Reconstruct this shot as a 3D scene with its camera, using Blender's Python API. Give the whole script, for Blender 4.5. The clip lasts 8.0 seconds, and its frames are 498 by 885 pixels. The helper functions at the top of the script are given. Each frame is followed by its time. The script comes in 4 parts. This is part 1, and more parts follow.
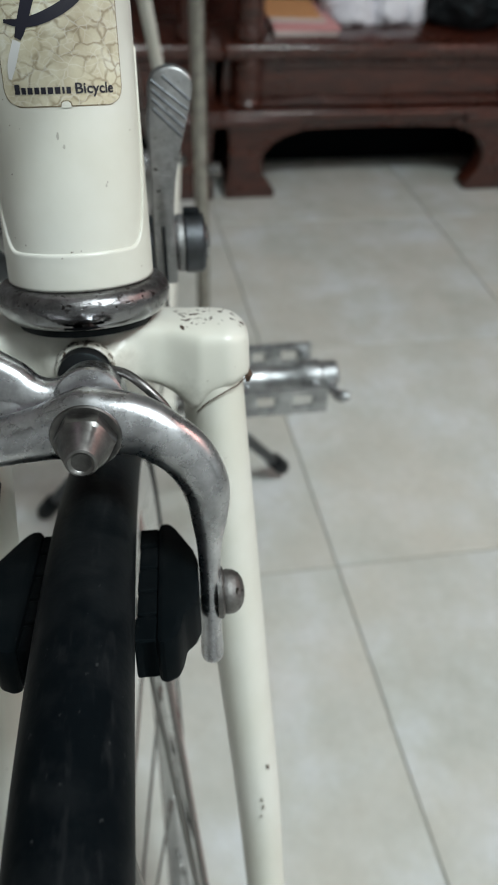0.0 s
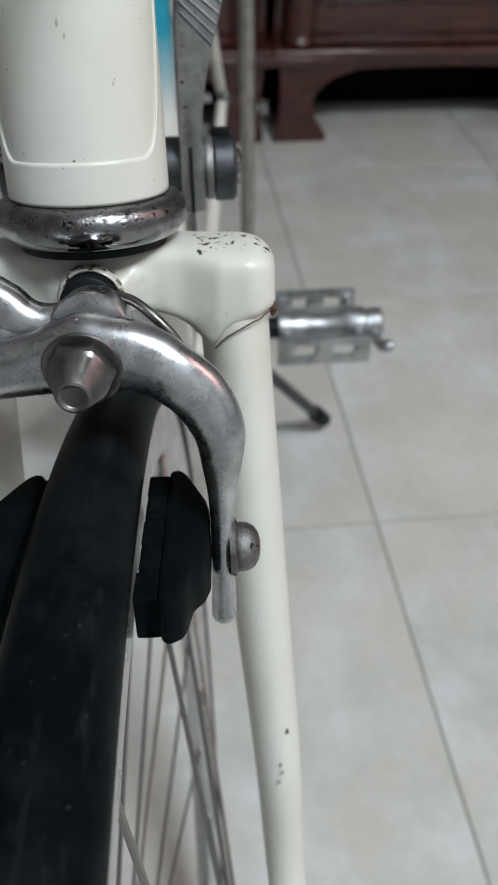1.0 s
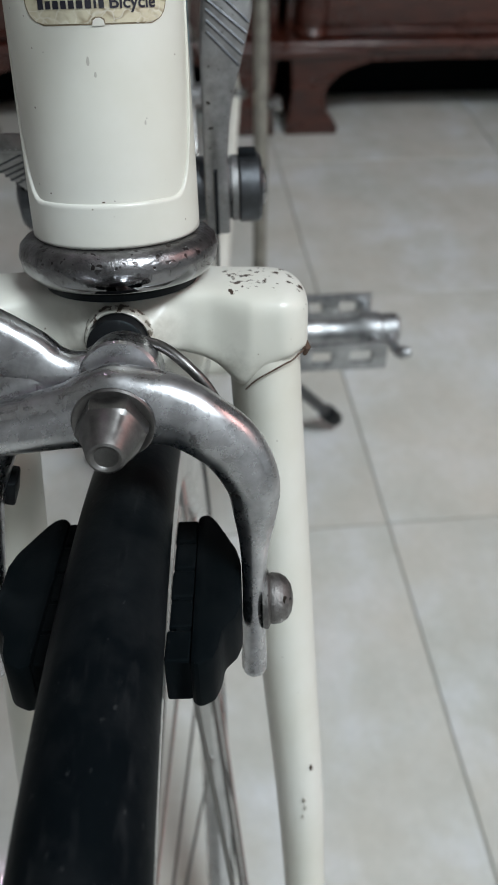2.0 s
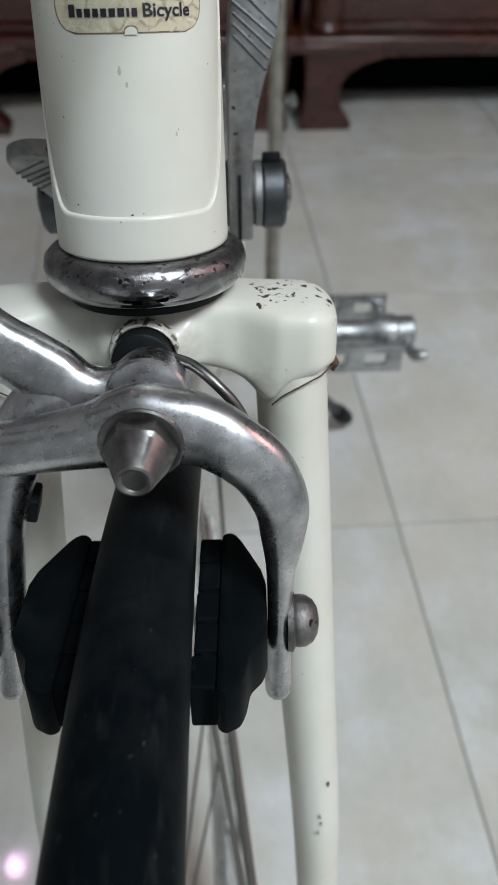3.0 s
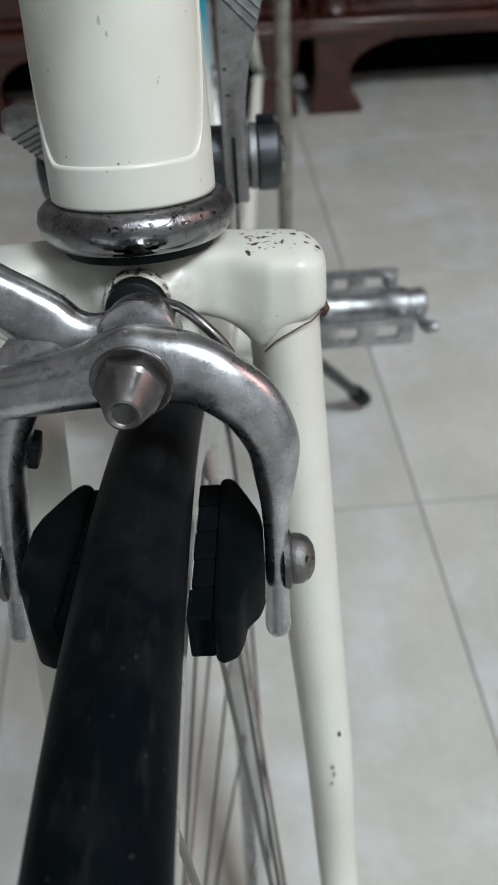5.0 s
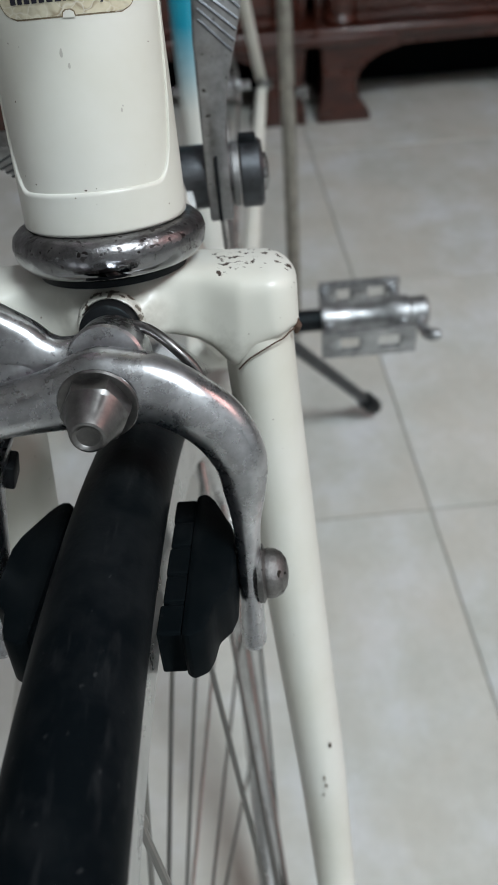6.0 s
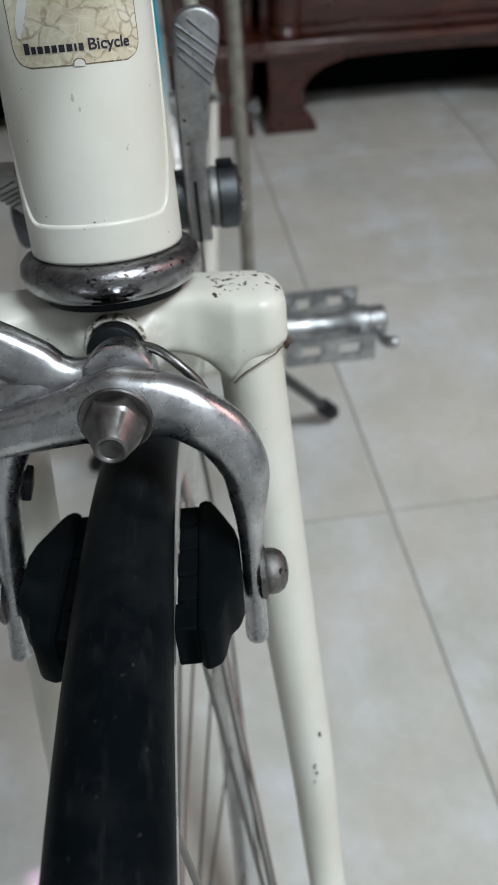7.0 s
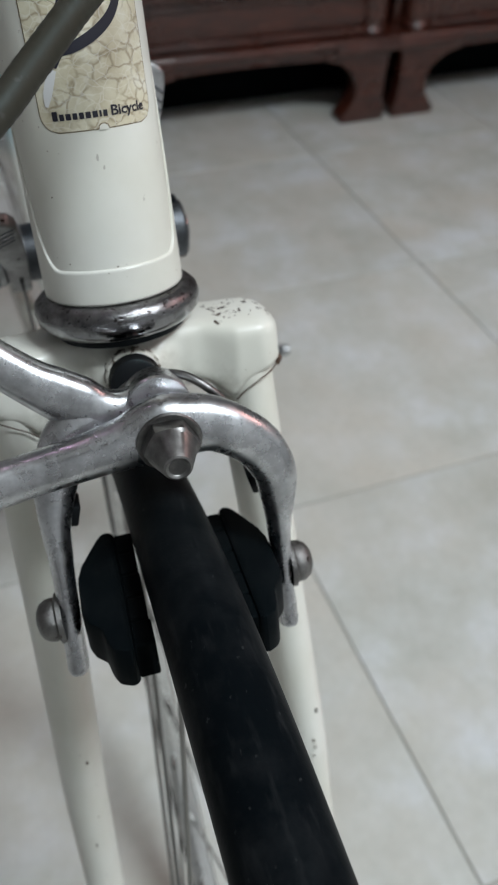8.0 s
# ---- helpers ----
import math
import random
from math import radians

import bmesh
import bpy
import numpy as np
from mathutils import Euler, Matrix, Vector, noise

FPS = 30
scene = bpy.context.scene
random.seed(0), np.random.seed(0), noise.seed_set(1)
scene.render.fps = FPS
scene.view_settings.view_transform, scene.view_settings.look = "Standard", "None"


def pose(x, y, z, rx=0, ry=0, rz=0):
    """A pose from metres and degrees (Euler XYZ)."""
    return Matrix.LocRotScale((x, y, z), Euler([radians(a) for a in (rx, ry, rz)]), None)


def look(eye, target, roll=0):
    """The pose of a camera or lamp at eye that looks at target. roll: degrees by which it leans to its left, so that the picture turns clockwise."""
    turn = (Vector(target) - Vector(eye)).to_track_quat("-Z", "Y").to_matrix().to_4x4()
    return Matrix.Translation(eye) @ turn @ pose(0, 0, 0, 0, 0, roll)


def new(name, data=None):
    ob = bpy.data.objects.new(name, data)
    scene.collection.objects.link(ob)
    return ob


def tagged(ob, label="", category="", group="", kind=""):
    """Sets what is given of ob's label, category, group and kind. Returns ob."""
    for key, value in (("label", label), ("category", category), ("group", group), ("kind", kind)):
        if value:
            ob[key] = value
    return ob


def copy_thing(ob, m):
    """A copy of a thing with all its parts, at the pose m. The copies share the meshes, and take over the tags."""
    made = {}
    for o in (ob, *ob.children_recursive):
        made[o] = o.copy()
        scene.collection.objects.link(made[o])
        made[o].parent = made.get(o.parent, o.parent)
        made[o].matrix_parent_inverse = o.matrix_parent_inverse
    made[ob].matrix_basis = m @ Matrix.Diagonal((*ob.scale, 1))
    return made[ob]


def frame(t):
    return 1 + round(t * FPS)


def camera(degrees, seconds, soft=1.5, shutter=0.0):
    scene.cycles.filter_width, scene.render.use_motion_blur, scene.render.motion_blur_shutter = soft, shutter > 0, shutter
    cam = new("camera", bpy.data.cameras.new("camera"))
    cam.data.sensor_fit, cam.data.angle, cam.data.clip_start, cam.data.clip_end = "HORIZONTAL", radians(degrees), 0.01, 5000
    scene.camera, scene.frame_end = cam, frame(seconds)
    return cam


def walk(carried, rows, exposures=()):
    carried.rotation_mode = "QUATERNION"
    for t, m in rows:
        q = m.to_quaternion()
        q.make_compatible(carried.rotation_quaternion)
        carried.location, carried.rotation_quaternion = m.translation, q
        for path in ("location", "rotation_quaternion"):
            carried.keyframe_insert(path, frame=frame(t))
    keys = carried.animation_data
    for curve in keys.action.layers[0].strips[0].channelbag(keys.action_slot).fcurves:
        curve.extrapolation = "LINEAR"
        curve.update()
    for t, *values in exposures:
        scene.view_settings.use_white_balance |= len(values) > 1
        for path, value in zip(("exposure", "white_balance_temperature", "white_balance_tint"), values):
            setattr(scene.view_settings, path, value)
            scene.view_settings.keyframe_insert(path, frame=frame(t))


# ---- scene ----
cam = camera(34.02, 8.0)
PATH = [
    (0, (-0.00548, -0.19264, 0.81117), (0.16728, 0.54712, 0.16085), 3.903),
    (0.5, (0.00746, -0.18194, 0.79875), (0.13580, 0.53971, 0.11849), 2.439),
    (1, (0.00362, -0.17947, 0.79492), (0.11818, 0.53012, 0.09968), 2.731),
    (1.5, (0.00007, -0.17252, 0.79845), (0.11003, 0.53388, 0.09923), 2.830),
    (2.8, (-0.00149, -0.15827, 0.80032), (0.09656, 0.53695, 0.08824), 2.722),
    (3, (-0.00448, -0.15793, 0.80054), (0.09274, 0.53937, 0.09038), 3.015),
    (3.5, (-0.00784, -0.16080, 0.80233), (0.08162, 0.53800, 0.09262), 2.684),
    (4, (-0.00518, -0.16454, 0.80116), (0.07930, 0.53392, 0.09051), 2.147),
    (4.5, (-0.00301, -0.16762, 0.79690), (0.07484, 0.52849, 0.08320), 1.043),
    (5, (0.00134, -0.16940, 0.79588), (0.06817, 0.52429, 0.07871), -0.554),
    (5.2, (0.00649, -0.16858, 0.79416), (0.06737, 0.52377, 0.07518), -1.241),
    (6.3, (0.01188, -0.17232, 0.80436), (0.05629, 0.53288, 0.09675), -2.909),
    (6.5, (0.00832, -0.17355, 0.80799), (0.06243, 0.53131, 0.10071), -2.305),
    (7, (-0.00028, -0.18027, 0.81063), (0.10342, 0.52154, 0.10586), -1.067),
    (7.5, (-0.02232, -0.17752, 0.82609), (0.17787, 0.50809, 0.12619), 1.350),
    (8, (-0.04619, -0.18721, 0.82684), (0.23242, 0.47954, 0.13559), 2.558),
]
walk(cam, [(t, look(eye, target, roll)) for t, eye, target, roll in PATH], [(0, 0.08, 6650, 5.5), (0.5, 0.03, 6550, 9.0), (1.2, 0.0, 6500, 10), (8, 0.0, 6500, 10)])

# a small aperture close to the bicycle throws the room behind it slightly out of focus
cam.data.dof.use_dof = True
cam.data.dof.focus_distance = 0.165
cam.data.dof.aperture_fstop = 34.0

# ---- light: evening in a closed room, two ceiling lamps ----
world = bpy.data.worlds.new("world")
scene.world = world
world.use_nodes = True
world.node_tree.nodes["Background"].inputs[0].default_value = (0.8, 0.9, 1.0, 1)
world.node_tree.nodes["Background"].inputs[1].default_value = 0.02


def area_lamp(name, eye, target, sx, sy, watts, colour):
    d = bpy.data.lights.new(name, "AREA")
    d.shape, d.size, d.size_y, d.energy, d.color = "RECTANGLE", sx, sy, watts, colour
    ob = new(name, d)
    ob.matrix_world = look(eye, target)
    return ob


area_lamp("ceiling_panel_front", (0.78, -0.85, 2.66), (0.78, -0.85, 0.0), 0.80, 0.60, 64, (0.90, 1.0, 1.06))
area_lamp("ceiling_lamp_back", (-0.68, 0.98, 2.66), (-0.68, 0.98, 0.0), 0.034, 0.034, 0.8, (1.0, 0.66, 0.98))
area_lamp("pink_wall_lamp", (2.25, -0.10, 1.90), (0.0, 0.0, 0.75), 0.90, 1.00, 10.0, (1.0, 0.52, 0.48))


# ---- materials ----
def mat(name, base, rough=0.5, metal=0.0, coat=0.0, spec=0.5):
    m = bpy.data.materials.new(name)
    m.use_nodes = True
    b = m.node_tree.nodes["Principled BSDF"]
    b.inputs["Base Color"].default_value = (*base, 1)
    b.inputs["Roughness"].default_value = rough
    b.inputs["Metallic"].default_value = metal
    b.inputs["Coat Weight"].default_value = coat
    b.inputs["Coat Roughness"].default_value = 0.08
    b.inputs["Specular IOR Level"].default_value = spec
    return m, m.node_tree.nodes, m.node_tree.links, b


def noise_tex(n, l, scale, detail=4.0, rough=0.6, stretch=(1, 1, 1), kind="noise", shift=(0, 0, 0)):
    tc, mp = n.new("ShaderNodeTexCoord"), n.new("ShaderNodeMapping")
    mp.inputs["Scale"].default_value = stretch
    mp.inputs["Location"].default_value = shift
    l.new(tc.outputs["Object"], mp.inputs["Vector"])
    if kind == "noise":
        t = n.new("ShaderNodeTexNoise")
        t.inputs["Detail"].default_value = detail
        t.inputs["Roughness"].default_value = rough
    else:
        t = n.new("ShaderNodeTexVoronoi")
        t.feature = kind
    t.inputs["Scale"].default_value = scale
    l.new(mp.outputs["Vector"], t.inputs["Vector"])
    return t.outputs["Distance"] if kind != "noise" else t.outputs["Fac"]


def ramp(n, l, fac, stops):
    r = n.new("ShaderNodeValToRGB")
    e = r.color_ramp.elements
    while len(e) < len(stops):
        e.new(0.5)
    for k, (p, c) in zip(e, stops):
        k.position, k.color = p, (*c, 1) if len(c) == 3 else c
    l.new(fac, r.inputs["Fac"])
    return r.outputs["Color"]


def grey(v):
    return (v, v, v)


def mixed(n, l, fac, a, b, blend="MIX"):
    m = n.new("ShaderNodeMix")
    m.data_type, m.blend_type = "RGBA", blend
    if isinstance(fac, float):
        m.inputs[0].default_value = fac
    else:
        l.new(fac, m.inputs[0])
    for i, v in ((6, a), (7, b)):
        if isinstance(v, tuple):
            m.inputs[i].default_value = (*v, 1)
        else:
            l.new(v, m.inputs[i])
    return m.outputs[2]


def bump(n, l, b, height, strength, dist):
    k = n.new("ShaderNodeBump")
    k.inputs["Strength"].default_value = strength
    k.inputs["Distance"].default_value = dist
    l.new(height, k.inputs["Height"])
    l.new(k.outputs["Normal"], b.inputs["Normal"])


def near(n, l, centre, inner, outer):
    """1 within inner metres of a spot of the thing, 0 beyond outer: where a patch of wear sits."""
    tc, v = n.new("ShaderNodeTexCoord"), n.new("ShaderNodeVectorMath")
    v.operation = "DISTANCE"
    v.inputs[1].default_value = centre
    l.new(tc.outputs["Object"], v.inputs[0])
    k = n.new("ShaderNodeMapRange")
    k.inputs[1].default_value, k.inputs[2].default_value = inner, outer
    k.inputs[3].default_value, k.inputs[4].default_value = 1, 0
    l.new(v.outputs["Value"], k.inputs[0])
    return k.outputs[0]


def times(n, l, a, b, op="MULTIPLY"):
    k = n.new("ShaderNodeMath")
    k.operation = op
    for i, v in ((0, a), (1, b)):
        if isinstance(v, (int, float)):
            k.inputs[i].default_value = v
        else:
            l.new(v, k.inputs[i])
    return k.outputs[0]


def enamel(name, base, wear=(), grime=()):
    """Old glossy cream enamel: slight yellowing, fine specks, and chips down to brown primer near the worn spots."""
    m, n, l, b = mat(name, base, 0.32, 0, 0.12)
    big = ramp(n, l, noise_tex(n, l, 22, 5), [(0.30, tuple(c * k for c, k in zip(base, (0.90, 0.89, 0.84)))), (0.65, base)])
    specks = ramp(n, l, noise_tex(n, l, 520, 2, 0.5), [(0.755, grey(0)), (0.785, grey(1))])
    col = mixed(n, l, specks, big, (0.16, 0.12, 0.09))
    for centre, r, scale, cut in wear:
        spot = near(n, l, centre, r * 0.55, r)
        chip = ramp(n, l, times(n, l, noise_tex(n, l, scale, 3, 0.55), spot), [(cut, grey(0)), (cut + 0.02, grey(1))])
        col = mixed(n, l, chip, col, (0.05, 0.032, 0.024))
    for centre, r, amount in grime:
        smear = ramp(n, l, noise_tex(n, l, 130, 5, 0.6), [(0.40, grey(0)), (0.62, grey(amount))])
        col = mixed(n, l, times(n, l, smear, near(n, l, centre, r * 0.3, r)), col, (0.16, 0.15, 0.12))
    l.new(col, b.inputs["Base Color"])
    rg = ramp(n, l, noise_tex(n, l, 60, 5), [(0.3, grey(0.32)), (0.7, grey(0.46))])
    l.new(rg, b.inputs["Roughness"])
    bump(n, l, b, noise_tex(n, l, 240, 3), 0.06, 0.0006)
    return m


CREAM = (0.635, 0.63, 0.58)


def brushed(name, base, rough, scale=260, dark=0.55, stretch=(1, 1, 1), pits=0.0, relief=0.10, grain=0.72):
    """Worn aluminium or chrome: scratches, dull oxide patches and optional dark pits."""
    m, n, l, b = mat(name, base, rough, 1.0)
    big = ramp(n, l, noise_tex(n, l, 70, 6, 0.65), [(0.35, tuple(c * dark for c in base)), (0.62, base)])
    fine = ramp(n, l, noise_tex(n, l, scale, 4, 0.7, stretch), [(0.3, grey(grain)), (0.7, grey(1.0))])
    col = mixed(n, l, 1.0, big, fine, "MULTIPLY")
    if pits:
        p = ramp(n, l, noise_tex(n, l, 430, 2, 0.5), [(pits, grey(0)), (pits + 0.03, grey(1))])
        col = mixed(n, l, p, col, (0.03, 0.026, 0.022))
    l.new(col, b.inputs["Base Color"])
    rg = ramp(n, l, noise_tex(n, l, 130, 6, 0.7), [(0.3, grey(rough * 0.7)), (0.75, grey(min(1, rough * 1.6)))])
    l.new(rg, b.inputs["Roughness"])
    bump(n, l, b, noise_tex(n, l, scale, 5, 0.7, stretch), relief, 0.0004)
    return m


def rubber(name, base, rough, scale=300, dusty=0.03, spec=0.4, drag=(1, 0.35, 0.35), marks=190):
    m, n, l, b = mat(name, base, rough, 0, 0, spec)
    b.inputs["Specular Tint"].default_value = (0.72, 0.95, 1.0, 1)
    dust = ramp(n, l, noise_tex(n, l, 55, 7, 0.7, (1, 1, 1)), [(0.42, base), (0.75, tuple(c + dusty for c in base))])
    scuff = ramp(n, l, noise_tex(n, l, marks, 3, 0.6, drag), [(0.56, grey(0)), (0.72, grey(1))])
    speck = ramp(n, l, noise_tex(n, l, 620, 2, 0.5, (1, 0.6, 0.6)), [(0.70, grey(0)), (0.76, grey(1))])
    worn = mixed(n, l, times(n, l, scuff, 0.3), dust, tuple(c + dusty * 3 for c in base))
    l.new(mixed(n, l, times(n, l, speck, 0.3), worn, tuple(c + dusty * 7 for c in base)), b.inputs["Base Color"])
    bump(n, l, b, noise_tex(n, l, scale, 4), 0.15, 0.0005)
    return m


def lacquer(name, dark, light):
    """Dark red lacquered hardwood with long grain."""
    m, n, l, b = mat(name, dark, 0.22, 0, 0.5)
    g = noise_tex(n, l, 9, 8, 0.65, (1.2, 6, 9))
    g2 = noise_tex(n, l, 55, 6, 0.7, (0.5, 5, 5))
    c = ramp(n, l, g, [(0.32, dark), (0.68, light)])
    f = ramp(n, l, g2, [(0.35, grey(0.6)), (0.65, grey(1.0))])
    l.new(mixed(n, l, 1.0, c, f, "MULTIPLY"), b.inputs["Base Color"])
    l.new(ramp(n, l, noise_tex(n, l, 14, 6), [(0.3, grey(0.2)), (0.7, grey(0.42))]), b.inputs["Roughness"])
    bump(n, l, b, g2, 0.08, 0.001)
    return m


def tile_material():
    m, n, l, b = mat("glazed_floor_tile", (0.5, 0.5, 0.47), 0.2, 0, 0.0)
    oi = n.new("ShaderNodeObjectInfo")

    def noise_tex(n, l, scale, detail=4.0, rough=0.6, shift=0.0):
        tc, t, k = n.new("ShaderNodeTexCoord"), n.new("ShaderNodeTexNoise"), n.new("ShaderNodeMath")
        t.noise_dimensions = "4D"
        k.operation, k.inputs[1].default_value = "MULTIPLY_ADD", 40.0
        k.inputs[2].default_value = shift
        l.new(oi.outputs["Random"], k.inputs[0])
        l.new(k.outputs[0], t.inputs["W"])
        l.new(tc.outputs["Object"], t.inputs["Vector"])
        for key, v in (("Scale", scale), ("Detail", detail), ("Roughness", rough)):
            t.inputs[key].default_value = v
        return t.outputs["Fac"]

    cloud = ramp(n, l, noise_tex(n, l, 9, 7, 0.62), [(0.30, (0.485, 0.485, 0.435)), (0.50, (0.575, 0.587, 0.55)), (0.66, (0.675, 0.700, 0.710))])
    warm = ramp(n, l, noise_tex(n, l, 5, 4, 0.5, 13.0), [(0.42, grey(0)), (0.75, grey(0.75))])
    col = mixed(n, l, warm, cloud, (0.62, 0.58, 0.51))
    fine = ramp(n, l, noise_tex(n, l, 70, 5, 0.7), [(0.3, grey(0.90)), (0.7, grey(1.0))])
    col = mixed(n, l, 1.0, col, fine, "MULTIPLY")
    tone = ramp(n, l, oi.outputs["Random"], [(0.0, grey(0.94)), (1.0, grey(1.0))])
    l.new(mixed(n, l, 1.0, col, tone, "MULTIPLY"), b.inputs["Base Color"])
    l.new(ramp(n, l, noise_tex(n, l, 16, 7, 0.65), [(0.3, grey(0.05)), (0.72, grey(0.11))]), b.inputs["Roughness"])
    bump(n, l, b, noise_tex(n, l, 35, 3), 0.02, 0.002)
    return m


def plaster(name, base, rough=0.85):
    m, n, l, b = mat(name, base, rough)
    l.new(ramp(n, l, noise_tex(n, l, 2.2, 7), [(0.3, tuple(c * 0.9 for c in base)), (0.7, base)]), b.inputs["Base Color"])
    bump(n, l, b, noise_tex(n, l, 90, 4), 0.12, 0.003)
    return m


M_CROWN = enamel("cream_enamel_crown", CREAM, [((0.034, 0.004, 0.689), 0.018, 420, 0.575), ((0.041, -0.006, 0.684), 0.009, 480, 0.63), ((0.029, -0.004, 0.688), 0.008, 480, 0.57)], [((0.0, -0.016, 0.684), 0.020, 0.55), ((0.024, -0.012, 0.670), 0.014, 0.5), ((-0.024, -0.012, 0.670), 0.014, 0.5)])
M_FRAME = enamel("cream_enamel", CREAM)
M_BOSS = enamel("cream_enamel_boss", CREAM, [((0.0, -0.0165, 0.686), 0.018, 560, 0.54)], [((0.0, -0.0165, 0.684), 0.02, 0.9)])
M_BLADE = enamel("cream_enamel_blade", CREAM)
M_ALLOY = brushed("worn_polished_alloy", (0.66, 0.665, 0.685), 0.26, 520, 0.58, (1, 1, 1), 0.0, 0.026, 0.82)
M_LEVER = brushed("dull_cast_alloy", (0.40, 0.40, 0.40), 0.44, 300, 0.6, (1, 1, 1), 0.68)
M_LEVER_DARK = brushed("dark_anodised_alloy", (0.115, 0.122, 0.132), 0.38, 300, 0.7)
M_CHROME = brushed("plated_screw_chrome", (0.40, 0.395, 0.395), 0.14, 520, 0.6, (1, 1, 1), 0.0, 0.10)
M_PEDAL = brushed("satin_pedal_alloy", (0.55, 0.56, 0.57), 0.40, 200, 0.6)
M_STEEL = brushed("dirty_steel", (0.27, 0.262, 0.255), 0.36, 500, 0.55, (1, 1, 1), 0.0, 0.14)
M_RUSTY = brushed("rough_rusted_steel", (0.24, 0.232, 0.225), 0.40, 900, 0.5, (1, 1, 1), 0.66, 0.7)
M_RIM = brushed("rim_alloy", (0.74, 0.74, 0.73), 0.30, 30, 0.95)
M_RUST = rubber("rust_line", (0.075, 0.040, 0.025), 0.8, 500, 0.03)
M_SPOKE = mat("spoke_steel", (0.24, 0.235, 0.225), 0.36, 1.0)[0]
M_TYRE = rubber("slick_black_tyre", (0.0024, 0.0036, 0.0046), 0.44, 420, 0.0085, 0.028, (2.6, 0.5, 0.5), 150)
M_PAD = rubber("black_brake_rubber", (0.0022, 0.0034, 0.0042), 0.5, 260, 0.003, 0.035)
M_BLACK = rubber("black_plastic", (0.007, 0.007, 0.008), 0.5, 300, 0.006, 0.15)
M_CHIP = mat("bare_chip", (0.085, 0.055, 0.04), 0.7)[0]
M_SMUDGE = mat("grey_smudge", (0.40, 0.385, 0.34), 0.5)[0]
M_CABLE = rubber("grey_cable_housing", (0.026, 0.023, 0.016), 0.55, 500, 0.010, 0.2)
M_INK = mat("navy_ink", (0.010, 0.010, 0.020), 0.5)[0]
M_WHITE_INK = mat("white_print", (0.62, 0.62, 0.62), 0.5)[0]
M_POLE = brushed("dull_plated_tube", (0.50, 0.48, 0.43), 0.34, 200, 0.7)
M_WOOD = lacquer("dark_red_lacquered_wood", (0.022, 0.0058, 0.0037), (0.098, 0.025, 0.014))
# almost black, so that the space under the seats stays dark
M_UNDER_DARK = rubber("under_seat_black", (0.002, 0.0026, 0.003), 0.8, 60, 0.0005, 0.05)
M_GROUT = plaster("dark_grout", (0.38, 0.37, 0.33))
M_TILE = tile_material()
M_WALL = plaster("wall_paint", (0.46, 0.465, 0.46))
M_CEIL = plaster("ceiling_paint", (0.75, 0.76, 0.74))


def decal_material():
    """Yellowed varnish crazed into uneven plates: brown cracks, pale creases."""
    m, n, l, b = mat("yellowed_cracked_decal", (0.5, 0.45, 0.3), 0.38)
    tone = ramp(n, l, noise_tex(n, l, 110, 6, 0.6), [(0.3, (0.44, 0.38, 0.26)), (0.55, (0.58, 0.54, 0.41)), (0.72, (0.66, 0.65, 0.58))])
    tc, wob, add = n.new("ShaderNodeTexCoord"), n.new("ShaderNodeTexNoise"), n.new("ShaderNodeVectorMath")
    wob.inputs["Scale"].default_value = 260
    add.operation = "MULTIPLY_ADD"
    add.inputs[1].default_value = (0.0028, 0.0028, 0.0028)
    l.new(tc.outputs["Object"], wob.inputs["Vector"])
    l.new(wob.outputs["Color"], add.inputs[0])
    l.new(tc.outputs["Object"], add.inputs[2])
    for scale, wide, colour, k in ((210, 0.11, (0.22, 0.165, 0.10), 0.7), (330, 0.07, (0.72, 0.71, 0.66), 0.35)):
        mp, v = n.new("ShaderNodeMapping"), n.new("ShaderNodeTexVoronoi")
        mp.inputs["Scale"].default_value = (1, 1, 1.5)
        v.feature = "DISTANCE_TO_EDGE"
        v.inputs["Scale"].default_value = scale
        l.new(add.outputs[0], mp.inputs["Vector"])
        l.new(mp.outputs["Vector"], v.inputs["Vector"])
        gap = ramp(n, l, noise_tex(n, l, 150, 3, 0.5, (1, 1, 1), "noise", (scale, 0, 0)), [(0.36, grey(0)), (0.52, grey(1))])
        line = ramp(n, l, v.outputs["Distance"], [(0.01, grey(1)), (wide, grey(0))])
        tone = mixed(n, l, times(n, l, times(n, l, line, gap), k), tone, colour)
    l.new(tone, b.inputs["Base Color"])
    return m


